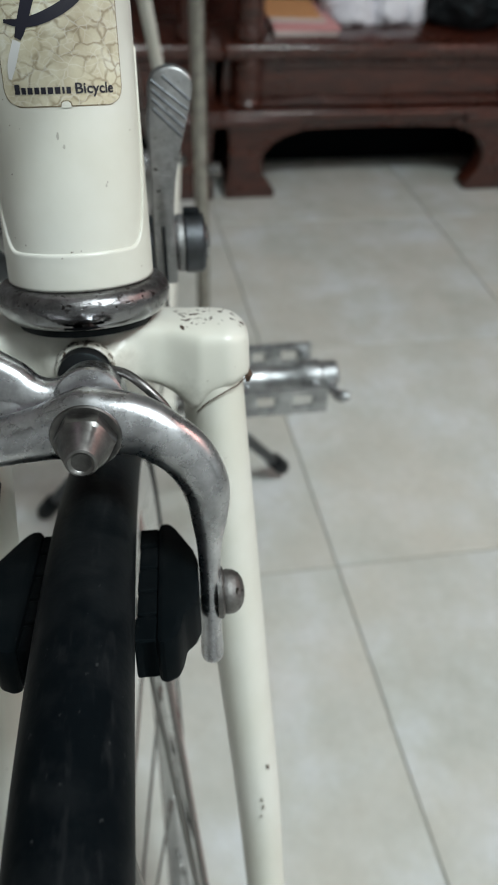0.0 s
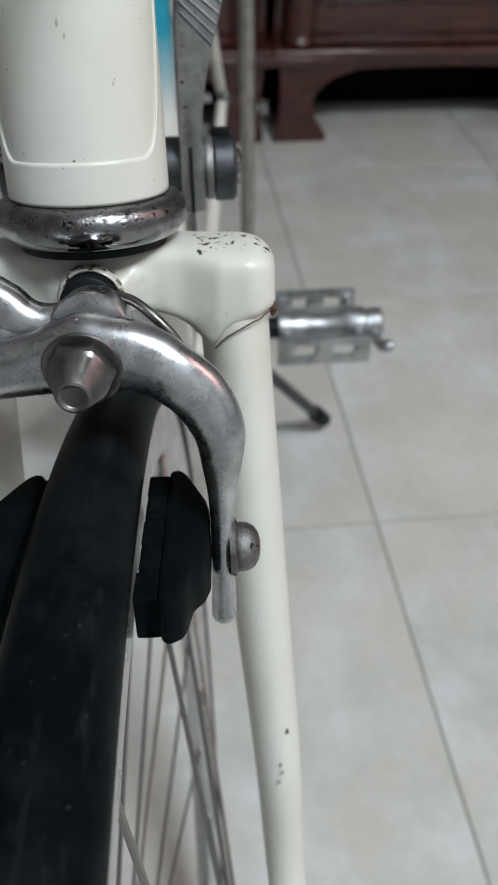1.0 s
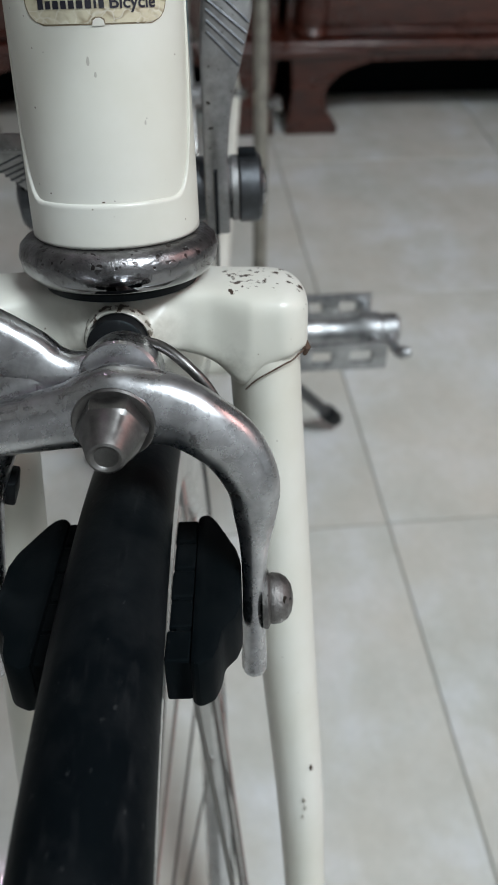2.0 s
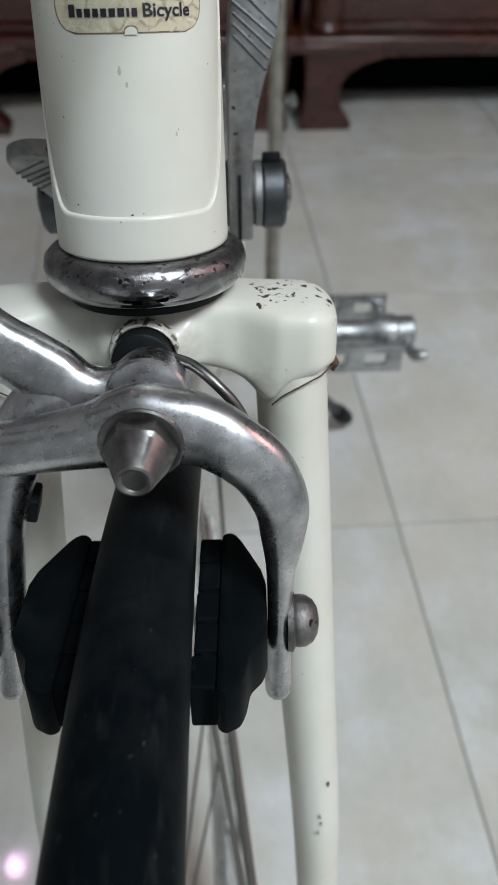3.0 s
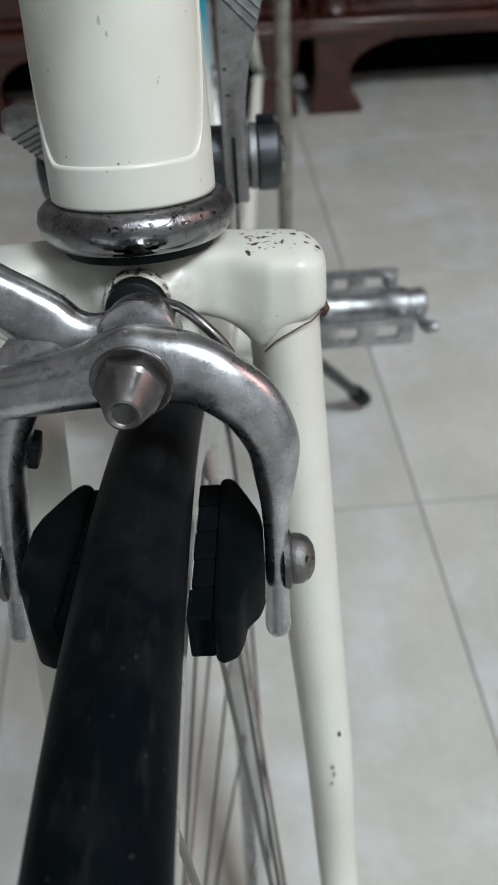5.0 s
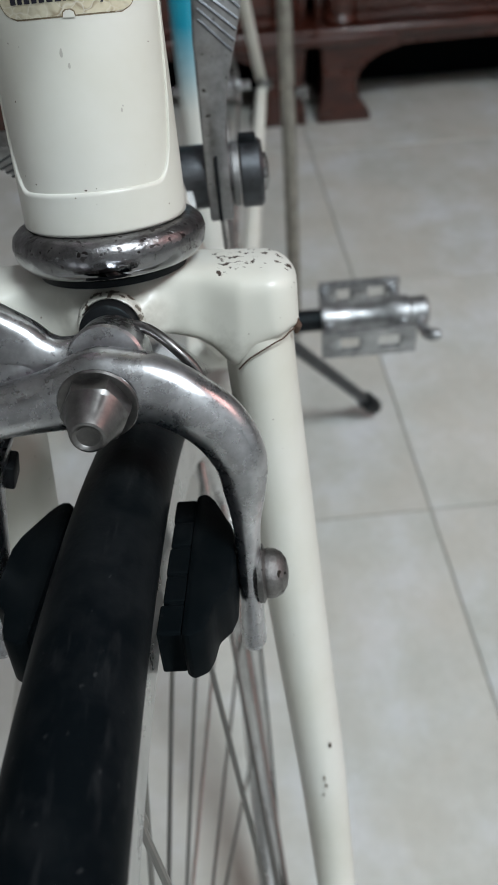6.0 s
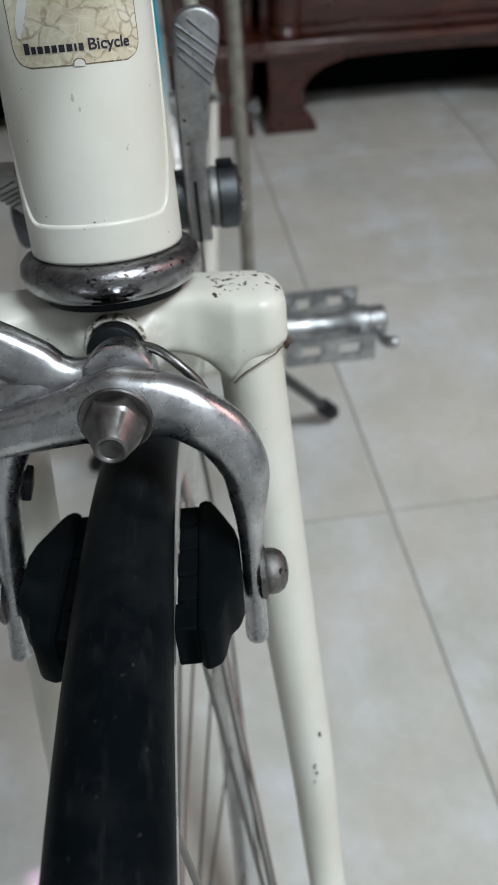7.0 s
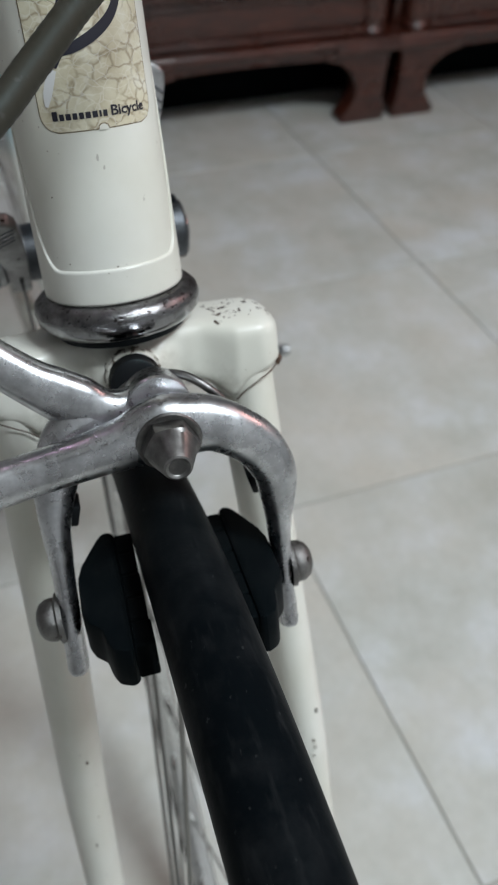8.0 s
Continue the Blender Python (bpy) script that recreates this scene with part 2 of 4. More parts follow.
def cup_material(origin, axis):
    """Plated cup: dull, rough and pitted on its upper half, still bright along its lower edge."""
    m, n, l, b = mat("pitted_chrome_cup", (0.4, 0.39, 0.39), 0.2, 1.0)
    tc, sub, dot = n.new("ShaderNodeTexCoord"), n.new("ShaderNodeVectorMath"), n.new("ShaderNodeVectorMath")
    sub.operation, dot.operation = "SUBTRACT", "DOT_PRODUCT"
    sub.inputs[1].default_value, dot.inputs[1].default_value = origin, axis
    l.new(tc.outputs["Object"], sub.inputs[0])
    l.new(sub.outputs[0], dot.inputs[0])
    k = n.new("ShaderNodeMapRange")
    k.inputs[1].default_value, k.inputs[2].default_value = -0.0215, -0.0180
    rag = times(n, l, times(n, l, noise_tex(n, l, 160, 4, 0.6), 0.006), -0.003, "ADD")
    l.new(times(n, l, dot.outputs["Value"], rag, "ADD"), k.inputs[0])
    worn = k.outputs[0]
    base = ramp(n, l, noise_tex(n, l, 240, 5, 0.65), [(0.32, (0.10, 0.097, 0.10)), (0.65, (0.25, 0.245, 0.25))])
    col = mixed(n, l, worn, (0.24, 0.24, 0.25), base)
    pit = ramp(n, l, noise_tex(n, l, 520, 1.0, 0.3), [(0.665, grey(0)), (0.69, grey(1))])
    tiny = ramp(n, l, noise_tex(n, l, 780, 1, 0.4, (1, 1, 1), "noise", (3, 1, 2)), [(0.66, grey(0)), (0.69, grey(1))])
    holes = times(n, l, times(n, l, pit, times(n, l, tiny, 0.8), "MAXIMUM"), times(n, l, worn, 0.9))
    col = mixed(n, l, holes, col, (0.022, 0.017, 0.016))
    l.new(col, b.inputs["Base Color"])
    l.new(ramp(n, l, worn, [(0.0, grey(0.07)), (1.0, grey(0.30))]), b.inputs["Roughness"])
    rough = times(n, l, noise_tex(n, l, 900, 3, 0.7), times(n, l, worn, 0.9))
    bump(n, l, b, times(n, l, rough, times(n, l, holes, -0.25), "ADD"), 0.55, 0.0004)
    return m


def fade_material():
    """Seat tube: cream below, fading to turquoise above."""
    m, n, l, b = mat("cream_to_turquoise_fade", CREAM, 0.28, 0, 0.35)
    tc, sp, k = n.new("ShaderNodeTexCoord"), n.new("ShaderNodeSeparateXYZ"), n.new("ShaderNodeMapRange")
    l.new(tc.outputs["Object"], sp.inputs[0])
    l.new(sp.outputs["Z"], k.inputs[0])
    k.inputs[1].default_value, k.inputs[2].default_value = 0.512, 0.575
    g = noise_tex(n, l, 30, 3)
    l.new(mixed(n, l, ramp(n, l, k.outputs[0], [(0.0, grey(0)), (0.45, grey(0.55)), (1.0, grey(1))]), mixed(n, l, g, CREAM, tuple(c * 0.95 for c in CREAM)), (0.001, 0.23, 0.33)), b.inputs["Base Color"])
    return m


M_DECAL, M_FADE = decal_material(), fade_material()
M_DECAL_EDGE = mat("dirty_decal_edge", (0.17, 0.13, 0.08), 0.6)[0]


# ---- building helpers ----
def link(name, bm, material, parent=None, label="", smooth=True, angle=40):
    me = bpy.data.meshes.new(name)
    bmesh.ops.recalc_face_normals(bm, faces=bm.faces)
    for e in bm.edges:
        if len(e.link_faces) == 2 and e.calc_face_angle(0) > radians(angle):
            e.smooth = False
    for fc in bm.faces:
        fc.smooth = smooth
    bm.to_mesh(me)
    bm.free()
    me.materials.append(material)
    ob = new(name, me)
    if parent:
        ob.parent = parent
    if label:
        ob["label"] = label
    return ob


def part(name, bm, material, parent, label="", smooth=True, angle=40):
    return link(name, bm, material, parent, label, smooth, angle)


def loft(rings, closed=True, caps=True, bm=None):
    """Skin over rings of points, all with the same count."""
    bm = bm or bmesh.new()
    vs = [[bm.verts.new(p) for p in r] for r in rings]
    k = len(vs[0])
    for a, b in zip(vs, vs[1:]):
        for i in range(k if closed else k - 1):
            j = (i + 1) % k
            bm.faces.new((a[i], a[j], b[j], b[i]))
    if caps and closed:
        bm.faces.new(list(reversed(vs[0])))
        bm.faces.new(vs[-1])
    return bm


def smooth_path(keys, steps):
    """Catmull-Rom through rows of numbers (Vector or tuples of floats)."""
    k = [tuple(float(c) for c in r) for r in keys]
    k = [tuple(2 * a - b for a, b in zip(k[0], k[1]))] + k + [tuple(2 * a - b for a, b in zip(k[-1], k[-2]))]
    out = []
    for i in range(1, len(k) - 2):
        for s in range(steps):
            t = s / steps
            out.append(tuple(0.5 * (2 * b + (c - a) * t + (2 * a - 5 * b + 4 * c - d) * t * t + (3 * b - a - 3 * c + d) * t ** 3) for a, b, c, d in zip(k[i - 1], k[i], k[i + 1], k[i + 2])))
    out.append(k[-2])
    return out


def tube(points, radius, sides=16, bm=None, flat=1.0, side=None):
    """A round (or flattened) tube along points; radius: a number or one for each point."""
    pts = [Vector(p) for p in points]
    rad = radius if isinstance(radius, (list, tuple)) else [radius] * len(pts)
    rings, up = [], Vector(side or (0.13, 0.2, 0.97))
    for i, p in enumerate(pts):
        d = (pts[min(i + 1, len(pts) - 1)] - pts[max(i - 1, 0)]).normalized()
        a = (up - d * up.dot(d)).normalized()
        if not side:
            up = a
        b = d.cross(a)
        rings.append([p + a * math.cos(t) * rad[i] + b * math.sin(t) * rad[i] * flat for t in (2 * math.pi * j / sides for j in range(sides))])
    return loft(rings, bm=bm)


def turned(origin, axis, profile, sides=48, bm=None):
    """A turned solid: rows of (distance along axis, radius)."""
    o, d = Vector(origin), Vector(axis).normalized()
    a = d.orthogonal().normalized()
    b = d.cross(a)
    rings = [[o + d * s + (a * math.cos(t) + b * math.sin(t)) * max(r, 1e-5) for t in (2 * math.pi * j / sides for j in range(sides))] for s, r in profile]
    return loft(rings, bm=bm)


def box(x0, y0, z0, x1, y1, z1, bevel=0.0, bm=None, segments=2):
    own = bmesh.new()
    v = [own.verts.new((x, y, z)) for z in (z0, z1) for y in (y0, y1) for x in (x0, x1)]
    for q in ((0, 2, 3, 1), (4, 5, 7, 6), (0, 1, 5, 4), (2, 6, 7, 3), (0, 4, 6, 2), (1, 3, 7, 5)):
        own.faces.new([v[i] for i in q])
    if bevel:
        bmesh.ops.bevel(own, geom=list(own.edges), offset=bevel, segments=segments, affect="EDGES", profile=0.5)
    if bm is None:
        return own
    me = bpy.data.meshes.new("tmp")
    own.to_mesh(me)
    own.free()
    bm.from_mesh(me)
    bpy.data.meshes.remove(me)
    return bm


def prism(outline, direction, bevel=0.0, segments=2):
    """A flat outline (3D points) pushed along a direction, with bevelled edges."""
    bm = bmesh.new()
    d = Vector(direction)
    loft([[Vector(p) for p in outline], [Vector(p) + d for p in outline]], bm=bm)
    if bevel:
        bmesh.ops.recalc_face_normals(bm, faces=bm.faces)
        bmesh.ops.bevel(bm, geom=list(bm.edges), offset=bevel, segments=segments, affect="EDGES", profile=0.5)
    return bm

# ---- room ----
X0, X1, Y0, Y1, HIGH = -2.2, 2.4, -2.0, 2.28, 2.75


def setting(name, bm, material, label):
    return tagged(link(name, bm, material, None, label, smooth=False), kind="structure", category=name.split("_")[0])


setting("wall_north", box(X0 - 0.12, Y1, 0, X1 + 0.12, Y1 + 0.12, HIGH), M_WALL, "plain pale painted wall behind the wooden seats")
setting("wall_south", box(X0 - 0.12, Y0 - 0.12, 0, X1 + 0.12, Y0, HIGH), M_WALL, "plain pale painted wall of the room")
setting("wall_west", box(X0 - 0.12, Y0, 0, X0, Y1, HIGH), M_WALL, "plain pale painted wall of the room")
setting("wall_east", box(X1, Y0, 0, X1 + 0.12, Y1, HIGH), M_WALL, "plain pale painted wall of the room")
setting("ceiling", box(X0 - 0.12, Y0 - 0.12, HIGH, X1 + 0.12, Y1 + 0.12, HIGH + 0.1), M_CEIL, "plain white painted ceiling")


# ---- lacquered wooden seats in a row ----
def foot_outline(x, mirror):
    """Front outline of a bracket foot with a flared toe; mirror: the outer edge lies at the other side."""
    k = [(0.008, 0.000), (0.128, 0.000), (0.129, 0.014), (0.120, 0.026), (0.104, 0.045), (0.095, 0.070), (0.094, 0.095), (0.101, 0.110), (0.116, 0.127), (0.142, 0.143), (0.185, 0.156), (0.185, 0.180), (0.008, 0.180), (0.014, 0.150), (0.018, 0.100), (0.017, 0.050), (0.010, 0.026)]
    return [(x - a if mirror else x + a, 0, z) for a, z in k]


def wooden_seat(m):
    seat = tagged(new("wooden_seat"), "dark red lacquered wooden seat on bracket feet, standing on tiles", "seat", "wooden seats in a row")
    seat.matrix_world = m
    w, d = 0.738, 0.56
    for x, mirror in ((0.0, False), (w, True)):
        for y in (0.0, d - 0.05):
            bm = prism(foot_outline(x, mirror), (0, 0.055, 0), 0.004)
            bmesh.ops.translate(bm, verts=bm.verts, vec=(0, y, 0))
            part("foot", bm, M_WOOD, seat, "flared bracket foot")
    arch = [(0.18, 0.180), (0.18, 0.1555)] + [(0.18 + 0.378 * t, 0.1555 + 0.004 * math.sin(math.pi * t)) for t in (0.1, 0.25, 0.5, 0.75, 0.9)] + [(0.558, 0.1555), (0.558, 0.180)]
    part("apron", prism([(x, 0.006, z) for x, z in arch], (0, 0.03, 0), 0.002), M_WOOD, seat)
    part("lower_rail", box(-0.006, -0.012, 0.1805, w + 0.006, d, 0.203, 0.008, segments=3), M_WOOD, seat)
    for x in (-0.008, w - 0.168):
        part("foot_block", box(x, -0.018, 0.170, x + 0.176, 0.02, 0.1905, 0.005, segments=3), M_WOOD, seat, "proud moulded block over a foot")
    part("front_panel", box(0.085, 0.020, 0.203, w - 0.085, 0.05, 0.305, 0.004), M_WOOD, seat, "recessed front panel")
    part("panel_moulding", box(0.085, 0.008, 0.205, w - 0.085, 0.02, 0.222, 0.005), M_WOOD, seat)
    part("panel_moulding", box(0.085, 0.008, 0.288, w - 0.085, 0.02, 0.303, 0.005), M_WOOD, seat)
    # near-black board and unseen side boards, added to darken the space underneath
    part("dark_under_board", box(0.02, 0.215, 0.002, w - 0.02, 0.227, 0.1795, 0.002), M_UNDER_DARK, seat, "near-black board added to darken the space under the seat")
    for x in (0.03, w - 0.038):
        part("side_light_block", box(x, 0.06, 0.012, x + 0.008, 0.2145, 0.1795, 0.002), M_UNDER_DARK, seat)
    part("side_panel", box(0.006, 0.05, 0.203, 0.03, d - 0.01, 0.305, 0.003), M_WOOD, seat)
    part("side_panel", box(w - 0.03, 0.05, 0.203, w - 0.006, d - 0.01, 0.305, 0.003), M_WOOD, seat)
    part("seat_board", box(-0.004, -0.006, 0.305, w + 0.004, d, 0.338, 0.010, segments=3), M_WOOD, seat)
    prof = [(0.203, 0.034), (0.212, 0.038), (0.222, 0.031), (0.250, 0.034), (0.285, 0.034), (0.300, 0.038), (0.3048, 0.034)]
    for x in (0.058, w - 0.058):
        part("corner_post", turned((x, 0.036, 0), (0, 0, 1), prof, 32), M_WOOD, seat, "turned corner post")
        up = [(0.339, 0.034), (0.346, 0.037), (0.356, 0.034), (0.366, 0.031), (0.372, 0.029), (0.385, 0.030), (0.50, 0.030), (0.56, 0.034)]
        part("arm_post", turned((x, 0.040, 0), (0, 0, 1), up, 32), M_WOOD, seat, "turned arm post")
        part("armrest", box(x - 0.04, -0.02, 0.56, x + 0.04, d - 0.02, 0.59, 0.012, segments=3), M_WOOD, seat)
    part("backrest", box(0.0, d - 0.05, 0.339, w, d - 0.01, 0.80, 0.012), M_WOOD, seat)
    return seat


first_seat = wooden_seat(pose(0.305, 1.597, 0, 0, 0, 1.2))
copy_thing(first_seat, pose(-0.440, 1.5815, 0, 0, 0, 1.2))
copy_thing(first_seat, pose(1.050, 1.6125, 0, 0, 0, 1.2))


# ---- things on the seat ----
def paper_stack():
    m1, n, l, b = mat("pink_paper", (0.62, 0.30, 0.30), 0.8)
    m2 = mat("orange_paper", (0.62, 0.30, 0.13), 0.8)[0]
    m3 = mat("white_paper", (0.62, 0.55, 0.52), 0.8)[0]
    rows = ((m3, 0.3385, 0.0, 0.0, 0.010, 0.072, 0.105, "off-white paper"), (m1, 0.3487, 0.004, -0.004, 0.010, 0.074, 0.104, "pink paper"), (m3, 0.3589, -0.004, 0.016, 0.003, 0.062, 0.094, "off-white sheet"), (m2, 0.3621, -0.004, 0.030, 0.003, 0.060, 0.082, "orange sheet"))
    for k, (c, z, dx, dy, t, hx, hy, label) in enumerate(rows):
        bm = box(-hx, -hy, 0, hx, hy, t, 0.0008)
        if not k:
            stack = tagged(link("paper_stack", bm, c, None, "", False), "stack of pink and orange papers on a wooden seat", "papers")
            stack.matrix_world = pose(0.488, 1.762, z, 0, 0, 3)
        else:
            p = part("paper_sheet", bm, c, stack, label, False)
            p.matrix_basis = pose(dx, dy, z - 0.3385, 0, 0, -2.5 * k)


def cloth_bundle():
    """Three soft folded rolls pressed side by side."""
    m, n, l, b = mat("grey_white_cloth", (0.6, 0.6, 0.66), 0.9)
    l.new(ramp(n, l, noise_tex(n, l, 14, 4), [(0.35, (0.60, 0.60, 0.66)), (0.6, (0.78, 0.78, 0.83))]), b.inputs["Base Color"])
    bump(n, l, b, noise_tex(n, l, 160, 4), 0.25, 0.002)
    bm = bmesh.new()
    for x, y, turn, sx, sy, sz in ((-0.062, 0.0, 0.35, 0.068, 0.062, 0.050), (0.030, -0.012, -0.15, 0.040, 0.058, 0.042), (0.098, 0.010, -0.5, 0.042, 0.070, 0.046)):
        own = bmesh.new()
        bmesh.ops.create_icosphere(own, subdivisions=4, radius=1)
        for v in own.verts:
            p = v.co.copy()
            q = p + Vector((x * 40, 0, 0))
            k = 1 + noise.noise(q * 1.3) * 0.22 + abs(noise.noise(q * 2.6)) * 0.22
            a = Vector((p.x * sx, p.y * sy, p.z * sz)) * k
            v.co = Vector((x + a.x * math.cos(turn) - a.y * math.sin(turn), y + a.x * math.sin(turn) + a.y * math.cos(turn), max(a.z, -0.026)))
        me = bpy.data.meshes.new("tmp")
        own.to_mesh(me)
        own.free()
        bm.from_mesh(me)
        bpy.data.meshes.remove(me)
    ob = tagged(link("cloth", bm, m, None, "", True), "crumpled grey and white cloth lying on a wooden seat", "cloth")
    ob.matrix_world = pose(0.685, 1.805, 0.3645, 0, 0, 4)


def dark_bag():
    bm = bmesh.new()
    bmesh.ops.create_icosphere(bm, subdivisions=4, radius=1)
    for v in bm.verts:
        p = v.co.copy()
        v.co = Vector((p.x * 0.10, p.y * 0.09, p.z * 0.06)) * (1 + noise.noise(p * 2.2) * 0.22)
        v.co.z = max(v.co.z, -0.035)
    ob = tagged(link("fabric_bag", bm, M_BLACK, None, "", True), "soft black fabric bag slumped on a wooden seat", "bag")
    ob.matrix_world = pose(0.905, 1.78, 0.3735)


paper_stack(), cloth_bundle(), dark_bag()

# ---- bicycle ----
LEAN = 3.0
BIKE = pose(-0.0035, 0, 0, 0, 0, -5.57) @ pose(-0.003, 0, 0.66, 0, -LEAN, 0) @ pose(0, 0, -0.66)
bike = tagged(new("bicycle"), "old cream lugged steel road bicycle standing on tiles", "bicycle")
bike.matrix_world = BIKE
A0, AX, NF = Vector((0, 0.010, 0.715)), Vector((0, 0.2872, 0.9579)), Vector((0, -0.9579, 0.2872))
STEER = Matrix.Translation(A0) @ Matrix.Rotation(radians(2.5), 4, AX) @ Matrix.Translation(-A0)


def head(s, x=0.0, r=0.0):
    """A place by its height along the steering axis, to the side and ahead of it."""
    return A0 + AX * s + Vector((x, 0, 0)) + NF * r


def around(s, angle, radius):
    return A0 + AX * s + (Vector((1, 0, 0)) * math.sin(angle) + NF * math.cos(angle)) * radius


def steered(bm):
    bmesh.ops.transform(bm, matrix=STEER, verts=bm.verts)
    return bm


# head tube, its lower lug with a lip that sweeps up the sides, and the old decal
R_TUBE, R_LUG = 0.0183, 0.0190
head_tube = part("head_tube", steered(turned(head(-0.012), AX, [(0, 0.017), (0.0, R_TUBE), (0.15, R_TUBE), (0.15, 0.014)], 72)), M_FRAME, bike)


def lug_top(angle):
    a = abs(math.degrees(angle))
    k = min(1, max(0, (a - 48) / 41))
    return -0.0058 + 0.046 * k ** 2.6


def lug_radius(s):
    """The lug thins out towards its upper end."""
    return R_LUG - 0.0004 * min(1, max(0, (s + 0.007) / 0.034))


def lower_lug():
    rings, n = [], 96
    ang = [2 * math.pi * j / n - math.pi for j in range(n)]
    rings.append([around(-0.0148, a, R_LUG - 0.003) for a in ang])
    rings.append([around(-0.0150, a, R_LUG - 0.0006) for a in ang])
    rings.append([around(-0.0144, a, R_LUG) for a in ang])
    rings += [[around(-0.0144 + (lug_top(a) + 0.0124) * k, a, lug_radius(-0.0144 + (lug_top(a) + 0.0124) * k)) for a in ang] for k in (0.05, 0.25, 0.5, 0.75, 0.92)]
    for ds, dr in ((-0.0012, 0.0), (-0.0007, 0.00005), (-0.0003, 0.00003), (0.0000, -0.00010), (0.0002, -0.0003), (0.0003, -0.0010)):
        rings.append([around(lug_top(a) + ds, a, lug_radius(lug_top(a)) + dr) for a in ang])
    return loft(rings, caps=False)


part("lower_lug", steered(lower_lug()), M_FRAME, head_tube, "cream lug with a raised lip", angle=80)


def patch(outline, radius, material, name, parent, label=""):
    """A thin printed piece that follows the tube; outline: rows of (arc metres, height), drawn as a strip between two borders."""
    bm = bmesh.new()
    rows = []
    for left, right, s in outline:
        rows.append([bm.verts.new(around(s, (left + (right - left) * j / 10) / radius, radius)) for j in range(11)])
    for a, b in zip(rows, rows[1:]):
        for j in range(10):
            bm.faces.new((a[j], a[j + 1], b[j + 1], b[j]))
    return part(name, steered(bm), material, parent, label)


decal_rows, HALF, CORNER, FOOT, MID = [], 0.0148, 0.0042, 0.0278, 0.0022
for i in range(9):
    s = CORNER * i / 8
    inset = CORNER - math.sqrt(max(0, CORNER ** 2 - (CORNER - s) ** 2))
    decal_rows.append((MID - HALF + inset, MID + HALF - inset, FOOT + s))
decal_rows += [(MID - HALF, MID + HALF, FOOT + s) for s in (0.010, 0.020, 0.035, 0.050, 0.065)]
decal = patch(decal_rows, R_TUBE + 0.00014, M_DECAL, "head_decal", head_tube, "yellowed cracked cream decal with navy print")
edge_rows = [(a - 0.00028, b + 0.00028, s - (0.00028 if i == 0 else 0)) for i, (a, b, s) in enumerate(decal_rows)]
patch(edge_rows, R_TUBE + 0.00006, M_DECAL_EDGE, "decal_edge", head_tube, "dark dirty edge of the decal")
patch([(MID - 0.0014, MID + 0.0014, FOOT - 0.0002), (MID - 0.0012, MID + 0.0012, FOOT + 0.0007), (MID - 0.0006, MID + 0.0006, FOOT + 0.0011)], R_TUBE + 0.0002, M_DECAL_EDGE, "decal_notch", head_tube)
patch([(MID - 0.0012, MID + 0.0012, FOOT - 0.0004), (MID - 0.0010, MID + 0.0010, FOOT + 0.0005), (MID - 0.0004, MID + 0.0004, FOOT + 0.0009)], R_TUBE + 0.00026, M_FRAME, "decal_notch", head_tube)


def stroke(keys, widths, radius, material, name, label=""):
    """A printed stroke along (arc, height) points."""
    pts = smooth_path([(MID + a, s, w) for (a, s), w in zip(keys, widths)], 8)
    bm, rows = bmesh.new(), []
    for i, (a, s, w) in enumerate(pts):
        b, c = pts[max(i - 1, 0)], pts[min(i + 1, len(pts) - 1)]
        d = Vector((c[0] - b[0], c[1] - b[1])).normalized()
        nrm = Vector((-d.y, d.x)) * w / 2
        rows.append([bm.verts.new(around(s + nrm.y * k, (a + nrm.x * k) / radius, radius)) for k in (-1, 0, 1)])
    for a, b in zip(rows, rows[1:]):
        for j in range(2):
            bm.faces.new((a[j], a[j + 1], b[j + 1], b[j]))
    return part(name, steered(bm), material, head_tube, label)


R_INK = R_TUBE + 0.00026
stroke([(-0.0124, 0.0452), (-0.0080, 0.0447), (-0.0035, 0.0455), (0.0020, 0.0480), (0.0065, 0.0516), (0.0090, 0.0565), (0.0095, 0.0620)], [0.0007, 0.0018, 0.0023, 0.0024, 0.0022, 0.0020, 0.0018], R_INK, M_INK, "printed_swash", "navy printed swash")
stroke([(-0.0093, 0.0416), (-0.0082, 0.0440), (-0.0058, 0.0500), (-0.0030, 0.0590)], [0.0016, 0.0024, 0.0028, 0.0034], R_INK + 0.00004, M_INK, "printed_swash", "navy printed swash")
stroke([(-0.0126, 0.0335), (-0.0116, 0.0366), (-0.0096, 0.0412)], [0.0009, 0.0022, 0.0020], R_INK, M_WHITE_INK, "printed_swash", "white printed stroke")


def printed_bars(a0, widths, tall):
    """A line of small plain printed marks."""
    a = a0
    for w, t in zip(widths, tall):
        bm = bmesh.new()
        v = [bm.verts.new(around(0.0303 + dz, (a + da) / R_INK, R_INK)) for da, dz in ((0, 0), (w, 0), (w, t), (0, t))]
        bm.faces.new(v)
        a += w + 0.00042
        part("printed_mark", steered(bm), M_INK, head_tube)


printed_bars(-0.0095, [0.0013, 0.0011, 0.0012, 0.0011, 0.0011, 0.0012, 0.0012, 0.0005, 0.0010], [0.0021] + [0.0014] * 8)


